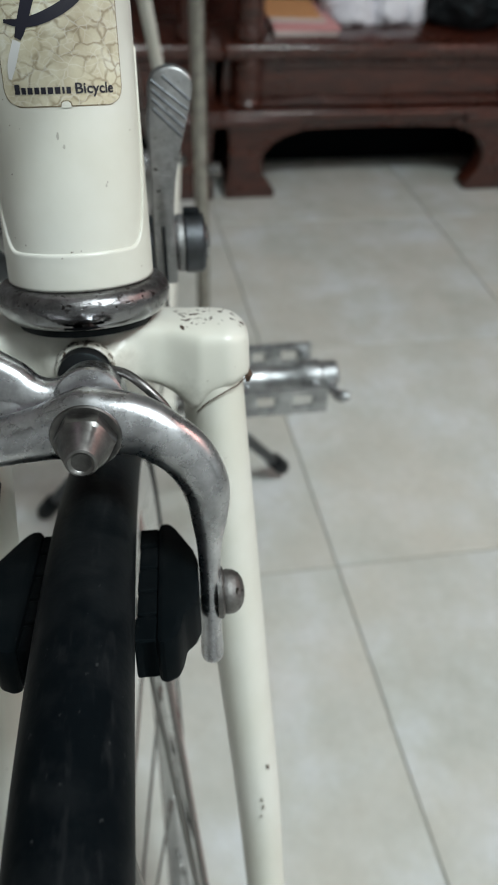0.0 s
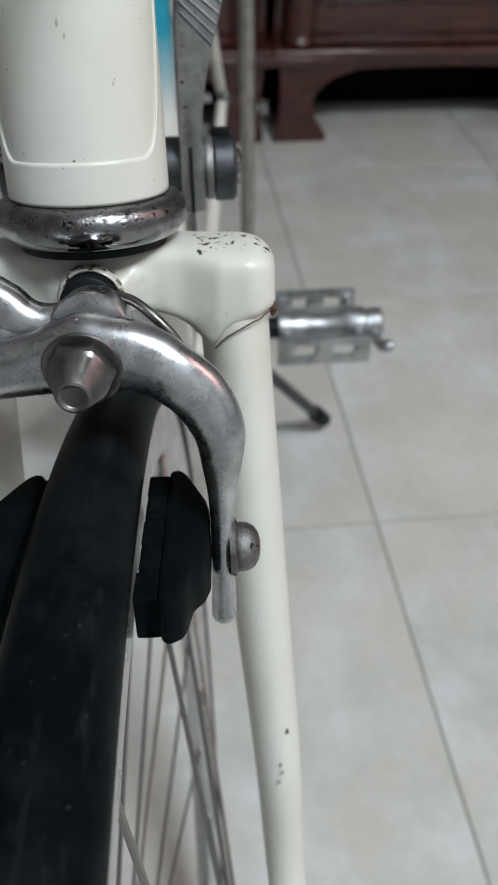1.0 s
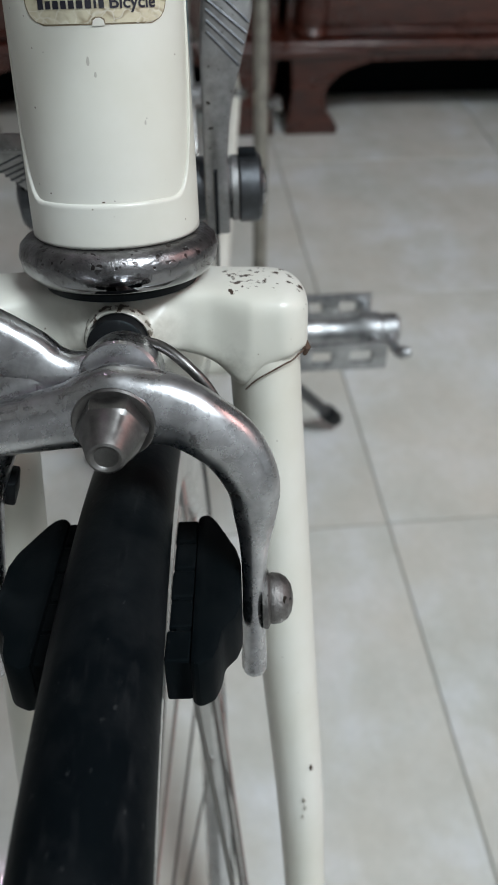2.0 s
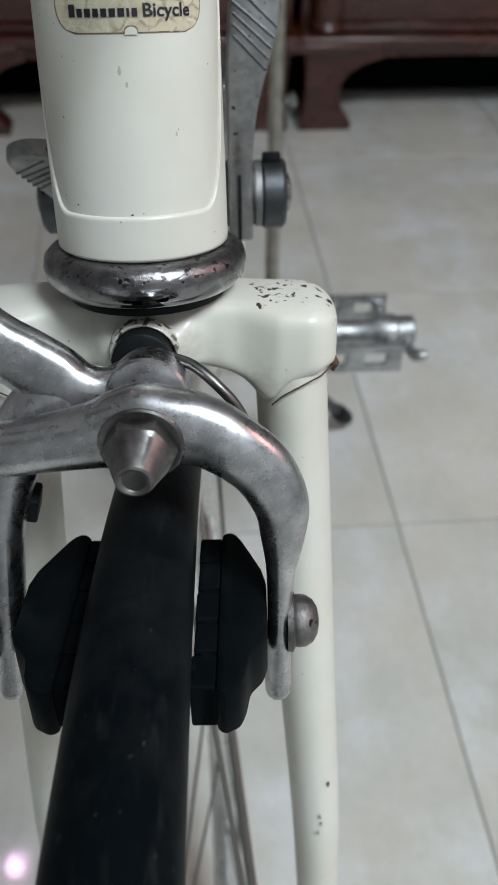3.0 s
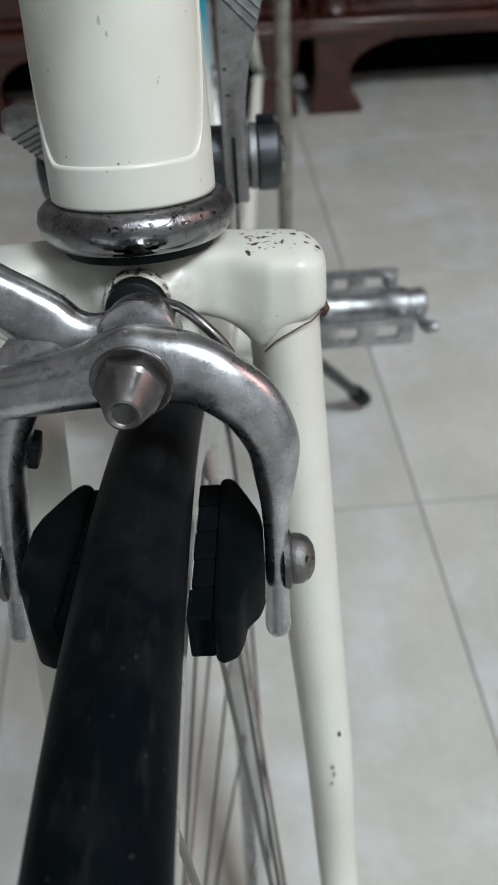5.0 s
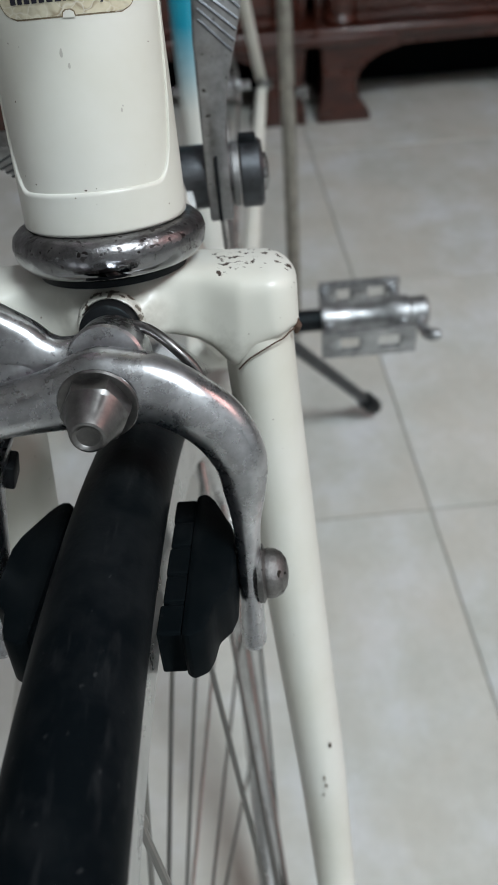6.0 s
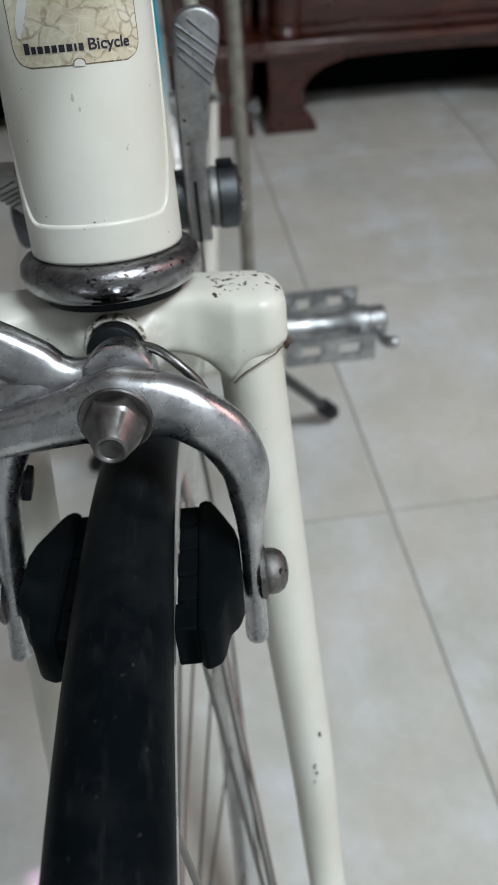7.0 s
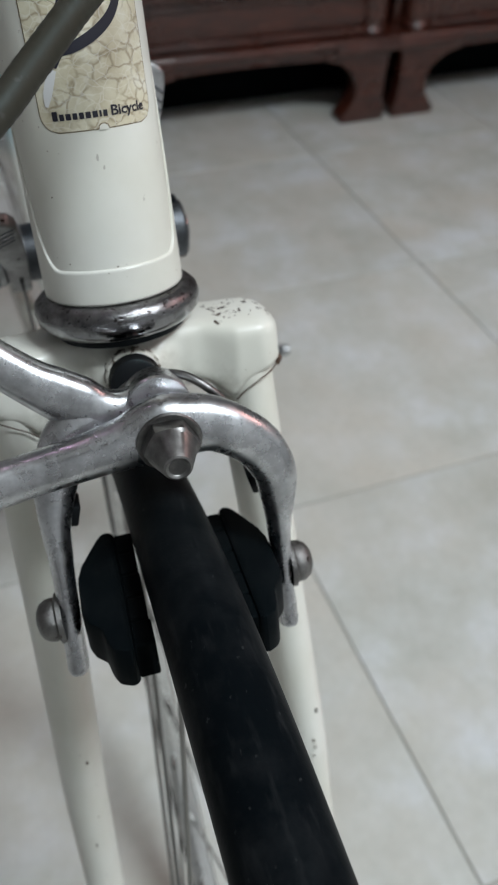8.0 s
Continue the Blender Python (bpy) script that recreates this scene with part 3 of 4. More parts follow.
def printed_word(word, a0, a1, s0, cap):
    """A printed word wrapped on the tube between two arcs."""
    cu = bpy.data.curves.new("lettering", "FONT")
    cu.body, cu.offset = word, 0.02
    tmp = bpy.data.objects.new("lettering", cu)
    me = tmp.to_mesh()
    xs, tall = [v.co.x for v in me.vertices], max(v.co.y for v in me.vertices)
    bm = bmesh.new()
    vs = [bm.verts.new(around(s0 + v.co.y / tall * cap, (a0 + (a1 - a0) * (v.co.x - min(xs)) / (max(xs) - min(xs))) / R_INK, R_INK)) for v in me.vertices]
    for f in me.polygons:
        if len(set(f.vertices)) > 2:
            try:
                bm.faces.new([vs[k] for k in f.vertices])
            except ValueError:
                pass
    tmp.to_mesh_clear()
    bpy.data.objects.remove(tmp)
    part("printed_word", steered(bm), M_INK, head_tube, "small navy printed word")


printed_word("Bicycle", 0.0046, 0.0142, 0.0303, 0.0022)

for arc, s, w, h, c in ((-0.0003, -0.0050, 0.0007, 0.0003, M_CHIP), (0.0020, -0.0048, 0.0003, 0.0002, M_CHIP), (0.0098, 0.0098, 0.0005, 0.0009, M_SMUDGE), (0.0102, 0.0106, 0.0002, 0.0003, M_CHIP), (-0.0006, 0.0214, 0.0007, 0.0016, M_SMUDGE), (0.0006, 0.0190, 0.0006, 0.0010, M_SMUDGE), (-0.0140, 0.0130, 0.0004, 0.0004, M_CHIP), (-0.0126, -0.0037, 0.0005, 0.0003, M_CHIP)):
    r = (R_LUG if s < -0.004 else R_TUBE) + 0.00004
    patch([(arc - w * 0.2, arc + w * 0.3, s - h / 2), (arc - w / 2, arc + w / 2, s - h * 0.1), (arc - w * 0.1, arc + w * 0.35, s + h / 2)], r, c, "paint_mark", head_tube)

# headset cup: a chrome ring with a rounded belly
cup = [(-0.0013, 0.014), (-0.0013, 0.0197), (-0.0019, 0.0213), (-0.0032, 0.0226), (-0.0052, 0.0231), (-0.0080, 0.0226), (-0.0100, 0.0210), (-0.0111, 0.0192), (-0.0113, 0.0150)]
part("headset_cup", turned(head(-0.0138), AX, cup, 96), cup_material(tuple(A0), tuple(AX)), bike, "pitted chrome headset cup", angle=60)
# black ring fills in the shadow of the gap under the cup
part("dark_gap_ring", turned(head(-0.0246), AX, [(0, 0.012), (0, 0.0178), (-0.0022, 0.0178), (-0.0022, 0.012)], 64), M_BLACK, bike)


def crown_low(a):
    """Lower edge of the crown: an arch over the tyre, then the wavy edge of the blade socket."""
    return float(np.interp(a, [0, 0.012, 0.019, 0.0225, 0.0248, 0.0266, 0.0287, 0.0307, 0.0334, 0.0373, 0.0399, 0.0419, 0.0445], [-0.0418, -0.0424, -0.0446, -0.0468, -0.0492, -0.0514, -0.0518, -0.0493, -0.0473, -0.0452, -0.0445, -0.0433, -0.0428]))


def crown_mesh():
    rings, n = [], 60
    H = 0.0441
    xs = [H * math.sin(math.pi / 2 * (k / 48)) for k in range(-48, 49)]
    for x in xs:
        a = abs(x)
        end = math.sqrt(max(0.0, 1 - max(0, (a - (H - 0.0075)) / 0.0075) ** 2))
        mid = math.exp(-((a / 0.0175) ** 4))
        round_end = math.sqrt(max(0.0, 1 - max(0, (a - (H - 0.0115)) / 0.0115) ** 2))
        front = (0.0128 + 0.0042 * mid) * (0.30 + 0.70 * end)
        back = -(0.0125 + 0.0035 * mid) * (0.05 + 0.95 * round_end)
        top = -0.0263 - 0.0014 * (a / H) ** 2 - 0.0052 * (1 - end)
        low = crown_low(a)
        ring = []
        cy, cz, hy, hz = (front + back) / 2, (top + low) / 2, (front - back) / 2, (top - low) / 2
        for j in range(n):
            t = 2 * math.pi * j / n
            c, s = math.cos(t), math.sin(t)
            e = 0.36
            dy, dz = math.copysign(abs(c) ** e, c) * hy, math.copysign(abs(s) ** e, s) * hz
            ahead, s_at = cy + dy, cz + dz
            if ahead > 0:
                k = min(1, max(0, (a - 0.0195) / 0.0135))
                web = 0.0088 + 0.0012 * (0.5 - 0.5 * dz / hz)
                boss = 0.0062 * math.exp(-((x / 0.0105) ** 4) - ((s_at + 0.0372) / 0.0075) ** 4)
                ahead *= min(1.0, (web + (0.0132 - web) * k * k * (3 - 2 * k) + boss) / front)
            ring.append(head(cz + dz - max(0, ahead - 0.002) * 0.16 * (dz > 0), x, ahead))
        rings.append(ring)
    return loft(rings)


crown = part("fork_crown", crown_mesh(), M_CROWN, bike, "cream fork crown with rusty paint chips", angle=75)
part("crown_bolt_hole", turned(head(-0.0372, 0.0, 0.012), NF, [(0, 0.003), (0, 0.0068), (0.0070, 0.0068), (0.0074, 0.0063), (0.0074, 0.002)], 40), M_BLACK, crown, "black spacer behind the brake")
part("bolt_boss_ring", turned(head(-0.0372, 0.0, 0.0138), NF, [(0, 0.0060), (-0.0010, 0.0084), (0.0008, 0.0080), (0.0016, 0.0077), (0.0018, 0.0074), (0.0016, 0.0071), (0.0004, 0.0068)], 48), M_BOSS, crown, "cream boss with chipped edge")


def blade(side):
    keys = []
    for s, x, a, b in ((-0.040, 0.0352, 0.0082, 0.0122), (-0.060, 0.0360, 0.0082, 0.0122), (-0.10, 0.0383, 0.0081, 0.0118), (-0.15, 0.0413, 0.0078, 0.0110), (-0.21, 0.0452, 0.0073, 0.0098), (-0.27, 0.0478, 0.0066, 0.0082)):
        p = head(s, side * (x - 0.00135) - 0.00045, 0)
        keys.append((*p, a + 0.0007, b))
    p = head(-0.325, side * 0.0495, 0.022)
    keys.append((*p, 0.0062, 0.0072))
    keys.append((0.0047 + side * 0.0500, -0.158, 0.3485, 0.0056, 0.0062))
    rows = smooth_path(keys, 6)
    rings = []
    for i, (x, y, z, a, b) in enumerate(rows):
        p, q = Vector(rows[max(i - 1, 0)][:3]), Vector(rows[min(i + 1, len(rows) - 1)][:3])
        d = (q - p).normalized()
        u = (Vector((1, 0, 0)) - d * d.x).normalized()
        w = d.cross(u)
        rings.append([Vector((x, y, z)) + u * math.cos(t) * a + w * math.sin(t) * b for t in (2 * math.pi * j / 28 for j in range(28))])
    return loft(rings)


for side in (1, -1):
    part("fork_blade", blade(side), M_BLADE, bike, "cream fork blade with small chips", angle=75)
    # ragged rust line where the blade enters the crown socket
    line = [head(crown_low(x) + 0.0002, side * x, 0.0129 * math.sqrt(max(0, 1 - ((x - 0.0345) / 0.0108) ** 2)) + 0.0003) for x in (0.0287, 0.0297, 0.0312, 0.033, 0.0355, 0.038, 0.040, 0.0415, 0.0428)]
    part("rust_patch", tube([head(-0.0412, side * 0.0432, 0.0058), head(-0.0432, side * 0.0436, 0.0062), head(-0.0452, side * 0.0433, 0.0058)], [0.0006, 0.0012, 0.0005], 10), M_RUST, crown, "brown rust patch at the socket")
    part("socket_rim", tube(smooth_path([tuple(p) for p in line], 4), 0.0002, 8), M_RUST, crown, "rusty socket edge")

for x, z, w, h, c in ((0.0463, 0.5358, 0.0004, 0.0017, M_CHIP), (0.0441, 0.5226, 0.0005, 0.0011, M_SMUDGE), (0.0446, 0.5190, 0.0004, 0.0012, M_SMUDGE), (0.0437, 0.5150, 0.0003, 0.0008, M_SMUDGE), (0.0372, 0.5830, 0.0003, 0.0004, M_CHIP), (0.0400, 0.5970, 0.0003, 0.0004, M_CHIP), (0.0391, 0.6107, 0.0003, 0.0003, M_CHIP), (0.0372, 0.6288, 0.0003, 0.0003, M_CHIP), (0.0380, 0.6290, 0.0002, 0.0003, M_CHIP), (0.0422, 0.6537, 0.0003, 0.0009, M_CHIP), (-0.0410, 0.6321, 0.0006, 0.0008, M_CHIP), (-0.0397, 0.5410, 0.0004, 0.0005, M_CHIP), (-0.0440, 0.5000, 0.0004, 0.0005, M_CHIP)):
    s = (z - 0.715) / 0.9579
    cx, ha, hb = (-0.0009 if x < 0 else 0.0) + math.copysign(1, x) * float(np.interp(-s, [0.06, 0.10, 0.15, 0.21], [0.0342, 0.0365, 0.0395, 0.0434])), 0.0086, 0.0110
    front = hb * math.sqrt(max(0.05, 1 - ((x - cx) / ha) ** 2))
    bm = bmesh.new()
    bmesh.ops.create_icosphere(bm, subdivisions=2, radius=1)
    for v in bm.verts:
        v.co = v.co * (1 + 0.35 * noise.noise(v.co * 1.7 + Vector((x * 900, 0, 0))))
        v.co = head(s, x, front - 0.0003) + Vector((v.co.x * w, v.co.y * 0.0006, v.co.z * h))
    part("paint_mark", bm, c, bike)

# front wheel
WX, WY, WZ, TYRE_R, TYRE_W = 0.0047, -0.160, 0.3433, 0.3433, 0.0105


def ring_profile(profile, n=160, bm=None, centre=(WX, WY, WZ)):
    """A wheel ring: profile rows of (sideways, radius), closed."""
    c = Vector(centre)
    rings = [[c + Vector((x, r * math.sin(t), r * math.cos(t))) for x, r in profile] for t in (2 * math.pi * j / n for j in range(n))]
    return loft(rings + [rings[0]], caps=False, bm=bm)


def wheel(centre):
    prof = [(TYRE_W * math.sin(t), TYRE_R - TYRE_W + TYRE_W * math.cos(t)) for t in (2 * math.pi * j / 28 for j in range(28))]
    tyre = ring_profile(prof, 200, None, centre)
    bmesh.ops.remove_doubles(tyre, verts=tyre.verts, dist=1e-6)
    part("tyre", tyre, M_TYRE, bike, "worn slick black tyre", angle=180)
    rim = [(-0.0087, 0.3275), (-0.0078, 0.3280), (-0.0073, 0.3215), (0.0073, 0.3215), (0.0078, 0.3280), (0.0087, 0.3275), (0.0089, 0.3165), (0.0070, 0.3090), (0.0, 0.3070), (-0.0070, 0.3090), (-0.0089, 0.3165)]
    rb = ring_profile(rim, 160, None, centre)
    bmesh.ops.remove_doubles(rb, verts=rb.verts, dist=1e-6)
    part("rim", rb, M_RIM, bike, "polished alloy rim", angle=30)
    c = Vector(centre)
    hub = [(-0.050, 0.004), (-0.050, 0.005), (-0.036, 0.006), (-0.036, 0.020), (-0.032, 0.021), (-0.029, 0.013), (0.029, 0.013), (0.032, 0.021), (0.036, 0.020), (0.036, 0.006), (0.050, 0.005), (0.050, 0.004)]
    part("hub", turned(c, (1, 0, 0), hub, 32), M_ALLOY, bike)
    for j in range(36):
        side = 1 if j % 2 else -1
        lead = 1 if (j // 2) % 2 else -1
        t = 2 * math.pi * j / 36
        th = t + lead * radians(62)
        a = c + Vector((side * 0.034, 0.019 * math.sin(th), 0.019 * math.cos(th)))
        b = c + Vector((side * 0.002, 0.308 * math.sin(t), 0.308 * math.cos(t)))
        m = b + (a - b).normalized() * 0.014
        part("spoke", tube([a, a.lerp(b, 0.5), m, m, b], [0.00095, 0.00095, 0.00095, 0.0019, 0.0019], 8), M_SPOKE, bike)


front_before = set(bike.children)
wheel((WX, WY, WZ))
part("valve", turned((WX, WY + 0.30 * math.sin(-0.9), WZ + 0.30 * math.cos(-0.9)), (0, 0.78, -0.62), [(0, 0.003), (0.03, 0.003), (0.031, 0.0022), (0.04, 0.0022)], 16), M_STEEL, bike)
for ob in set(bike.children) - front_before:
    ob.matrix_basis = Matrix.Translation((WX, WY, WZ)) @ Matrix.Rotation(radians(1.92), 4, "Z") @ Matrix.Translation((-WX, -WY, -WZ))

# ---- front brake: two cast arms on one bolt ----
PB = Vector((0.003, -0.0478, 0.687))
DB, WB = Vector((0, -0.906, 0.423)), Vector((0, 0.423, 0.906))
DN = Vector((0, -0.988, 0.155))


def brake(u, w, d=0.0):
    return PB + Vector((u, 0, 0)) * 0.001 + WB * w * 0.001 + DB * d * 0.001


def cast_arm(keys, bm=None, sides=32, steps=7, e=0.80):
    """A cast arm along rows of (across, up, ahead, half width, half depth) in millimetres, e: how round its section is, 1 for an ellipse."""
    rows = smooth_path(keys, steps)
    rings = []
    for i, (u, w, d, a, b) in enumerate(rows):
        p, q = rows[max(i - 1, 0)], rows[min(i + 1, len(rows) - 1)]
        t = Vector((q[0] - p[0], q[1] - p[1])).normalized()
        nu, nw = -t.y, t.x
        ring = []
        for j in range(sides):
            k = 2 * math.pi * j / sides
            c, s = math.cos(k), math.sin(k)
            cc, ss = math.copysign(abs(c) ** e, c), math.copysign(abs(s) ** e, s)
            ring.append(brake(u + nu * a * cc, w + nw * a * cc, d + b * ss))
        rings.append(ring)
    return loft(rings, bm=bm)


front_arm = cast_arm([(-62, -4.5, 1, 3.2, 3.2), (-52, -2.6, 1, 4.6, 4.0), (-42, -1.2, 0.5, 5.4, 4.6), (-31, 0.2, 0, 5.4, 4.8), (-20, 1.6, 0, 5.6, 5.0), (-10, 3.2, 0, 6.4, 5.3), (-4, 4.4, 0, 7.8, 5.5), (0.4, 4.9, 0, 8.7, 5.6), (5.4, 4.9, 0, 7.8, 5.5), (11.6, 3.9, 0, 7.0, 5.3), (17.8, 0.3, -0.1, 6.5, 5.2), (23.1, -5.0, -1.3, 6.3, 5.2), (26.6, -12.6, -2.7, 5.7, 5.2), (27.0, -20.6, -4.3, 4.6, 5.2), (26.6, -30.5, -6.3, 3.0, 5.2), (26.3, -44.6, -7.8, 2.6, 5.4), (26.0, -57.6, -7.8, 2.9, 5.4), (26.0, -60.0, -7.8, 2.9, 5.4), (26.0, -60.7, -7.8, 2.5, 5.0), (26.0, -61.0, -7.8, 1.9, 4.4)], e=0.84)
arm_r = part("brake_arm", front_arm, M_ALLOY, bike, "worn polished alloy brake arm", angle=60)
rear = cast_arm([(5.0, 8.0, -11, 5.6, 4.0), (0.4, 8.0, -11, 7.4, 4.6), (-8, 8.0, -10.4, 5.8, 4.6), (-13.5, 9.2, -10, 5.9, 4.7), (-18.5, 12.2, -9.8, 6.8, 4.8), (-24, 16.2, -9.7, 6.4, 4.8), (-30, 20.8, -9.6, 5.6, 4.7), (-39, 29.0, -9.6, 5.3, 4.6), (-50, 39.5, -9.6, 5.0, 4.6), (-60, 48.5, -9.6, 4.0, 4.0)])
cast_arm([(-9, 8.6, -10.2, 3.6, 4.0), (-15.5, 8.2, -9.8, 6.0, 4.6), (-21.5, 5.2, -9.3, 6.9, 4.7), (-26.2, -0.8, -8.8, 6.2, 4.7), (-29.2, -9, -8.2, 5.2, 4.8), (-30.8, -18, -8, 3.9, 5.0), (-31.2, -25, -8, 3.3, 5.2), (-31.7, -33, -7.8, 2.9, 5.2), (-32.4, -45, -7.4, 2.8, 5.4), (-33.0, -56.4, -7, 2.9, 5.4), (-33.1, -58.4, -7, 2.9, 5.4), (-33.1, -59.2, -7, 2.5, 5.0), (-33.1, -59.5, -7, 1.9, 4.4)], rear)
arm_l = part("brake_arm", rear, M_ALLOY, bike, "worn polished alloy brake arm", angle=60)
part("arm_hub", turned(brake(0.4, 8.4, -16), DB, [(0, 0.003), (0, 0.0078), (0.0006, 0.0084), (0.0098, 0.0084), (0.0105, 0.0079), (0.0105, 0.003)], 48), M_ALLOY, arm_l, angle=30)
part("brake_bolt", turned(brake(0.4, 3.6, -30), DB, [(0, 0.001), (0, 0.0032), (0.0335, 0.0032), (0.0335, 0.001)], 20), M_STEEL, bike)
# pivot nut: washer, hexagon and a tapering acorn
part("pivot_washer", turned(brake(0.4, 3.2, 4.9), DN, [(0, 0.003), (0, 0.0080), (0.0004, 0.0081), (0.0009, 0.0078), (0.0010, 0.0070), (0.0002, 0.003)], 48), M_STEEL, bike)


def acorn_nut():
    rings = []
    o, u, w = brake(0.4, 3.2, 6.0), Vector((1, 0, 0)), DN.cross(Vector((1, 0, 0))) * -1
    for s, r, blend in ((-0.0006, 0.0068, 0), (0.0000, 0.0070, 0), (0.0026, 0.0070, 0), (0.0034, 0.0067, 0.35), (0.0041, 0.0058, 1.0), (0.0100, 0.0037, 1.0), (0.0106, 0.0034, 1.0), (0.0108, 0.0029, 1.0), (0.0106, 0.0025, 1.0), (0.0103, 0.0022, 1.0)):
        ring = []
        for j in range(48):
            t = 2 * math.pi * j / 48
            hexa = math.cos(math.pi / 6) / math.cos((t + math.pi / 6) % (math.pi / 3) - math.pi / 6)
            k = r * (hexa * (1 - blend) + blend)
            ring.append(o + DN * s + (u * math.sin(t) + w * math.cos(t)) * k)
        rings.append(ring)
    return loft(rings)


part("acorn_nut", acorn_nut(), M_STEEL, bike, "dull steel acorn nut on the brake pivot", angle=22)
spring = smooth_path([tuple(brake(u, w, d)) for u, w, d in ((4, 14.5, -16), (9, 13.2, -14), (14, 9.5, -12), (18.4, 4, -12), (21.6, -5, -14), (23.2, -15, -16), (23.0, -19, -16))], 6)
part("return_spring", tube(spring, 0.00115, 10), M_STEEL, arm_r, "dark spring wire")
spring = smooth_path([tuple(brake(u, w, d)) for u, w, d in ((-5, 13.0, -17), (-13, 8.5, -16), (-21, 2, -15), (-26, -7, -14), (-26.8, -12, -13), (-25.6, -17, -12))], 6)
part("return_spring", tube(spring, 0.00115, 10), M_STEEL, arm_l, "dark spring wire")
for side, arm, u, w, d in ((1, arm_r, 22.8, -19, -15), (-1, arm_l, -25.6, -15.8, -11.5)):
    part("spring_slider", box(-0.0012, -0.003, -0.0035, 0.0012, 0.003, 0.0035, 0.0006), M_BLACK, arm).matrix_basis = Matrix.Translation(brake(u, w, d)) @ Matrix.Rotation(radians(-side * 14), 4, "Y")


def brake_pad(side, centre, bulge=1.0):
    """The rubber holder that bulges out to the post; long axis along the rim."""
    plan = [(-0.0236, 0.0050), (0.0222, 0.0050), (0.0236, 0.0064), (0.0230, 0.0082), (0.0205, 0.0098), (0.0160, 0.0118), (0.0105, 0.0142), (0.0060, 0.0152), (-0.0085, 0.0152), (-0.0118, 0.0142), (-0.0150, 0.0116), (-0.0200, 0.0108), (-0.0228, 0.0098), (-0.0246, 0.0068)]
    bm = prism([(side * (0.005 + (x - 0.005) * bulge), y, -0.0064) for y, x in plan], (0, 0, 0.0128), 0.0011)
    m = Matrix.Translation(centre) @ Matrix.Rotation(radians(-13), 4, "X")
    bmesh.ops.transform(bm, matrix=m, verts=bm.verts)
    return bm


def wear_block(side, centre):
    """The worn block against the rim, cut across by narrow grooves, its edge ragged."""
    bm = bmesh.new()
    cuts = (-0.0232, -0.0140, -0.0052, 0.0042, 0.0135, 0.0222)
    for k, (y0, y1) in enumerate(zip(cuts, cuts[1:])):
        x0 = 0.0003 * (k % 2) + 0.0001 * (k % 3)
        box(*sorted((side * x0, side * 0.0052))[:1], y0 + 0.0004, -0.0056, *sorted((side * x0, side * 0.0052))[1:], y1 - 0.0004, 0.0056, 0.0006, bm)
    box(*sorted((side * 0.0018, side * 0.0052))[:1], -0.0228, -0.0050, *sorted((side * 0.0018, side * 0.0052))[1:], 0.0218, 0.0050, 0.0, bm)
    m = Matrix.Translation(centre) @ Matrix.Rotation(radians(-13), 4, "X")
    bmesh.ops.transform(bm, matrix=m, verts=bm.verts)
    return bm


def dome_nut(side, p):
    prof = [(-0.0012, 0.002), (-0.0012, 0.0066), (0.0, 0.0068), (0.0006, 0.0056), (0.0012, 0.0058), (0.0028, 0.0056), (0.0043, 0.0047), (0.0053, 0.0031), (0.0057, 0.0012)]
    return turned(p, (side, 0, 0), prof, 40)


PAD_R, PAD_L = Vector((0.0114, -0.0610, 0.6470)), Vector((-0.0092, -0.0610, 0.6470))
for side, arm, p in ((1, arm_r, PAD_R), (-1, arm_l, PAD_L)):
    part("pad_holder", brake_pad(side, p, 1.0 if side > 0 else 1.12), M_PAD, arm, "black rubber pad holder", angle=30)
    part("wear_block", wear_block(side, p), M_PAD, arm, "worn grooved black brake block", smooth=False)
part("dome_nut", dome_nut(1, brake(29.3, -43.4, -7.8)), M_RUSTY, arm_r, "rusty steel dome nut")
part("dome_nut", dome_nut(-1, brake(-35.4, -43.6, -7.2)), M_RUSTY, arm_l, "rusty steel dome nut")
part("barrel_adjuster", turned(brake(-55, 42, -9.6), WB + Vector((-0.25, 0, 0)), [(-0.008, 0.003), (-0.008, 0.0045), (0.006, 0.0045), (0.007, 0.0038), (0.018, 0.0038), (0.018, 0.002)], 24), M_STEEL, arm_l)
housing = smooth_path([tuple(brake(-59, 58, -9.6)), (-0.0585, -0.0320, 0.7430), (-0.0500, -0.0560, 0.7540), (-0.0340, -0.0640, 0.7660), (-0.0193, -0.0536, 0.7733), (-0.0104, -0.0435, 0.7781), (-0.0006, -0.0321, 0.7833), (0.0120, -0.0200, 0.7900), (0.0300, -0.0080, 0.8030), (0.0450, 0.0050, 0.8300)], 8)
wound = []
for a, b in zip(housing, housing[1:]):
    a, b = Vector(a), Vector(b)
    n = max(1, round((b - a).length / 0.0008))
    wound += [a.lerp(b, k / n) for k in range(n)]
part("brake_cable_housing", tube(wound, [0.0029 if k % 3 else 0.00283 for k in range(len(wound))], 16), M_CABLE, bike, "grey ribbed brake cable housing")

# ---- frame behind the head tube ----
BB = Vector((0, 0.458, 0.300))
AXLE = Vector((0, 0.874, 0.386))
SEAT_TOP = Vector((-0.004, 0.605, 0.80))


def straight(a, b, r0, r1=None, sides=28):
    a, b = Vector(a), Vector(b)
    r1 = r1 or r0
    return steered(tube([a.lerp(b, k / 4) for k in range(5)], [r0 + (r1 - r0) * k / 4 for k in range(5)], sides))


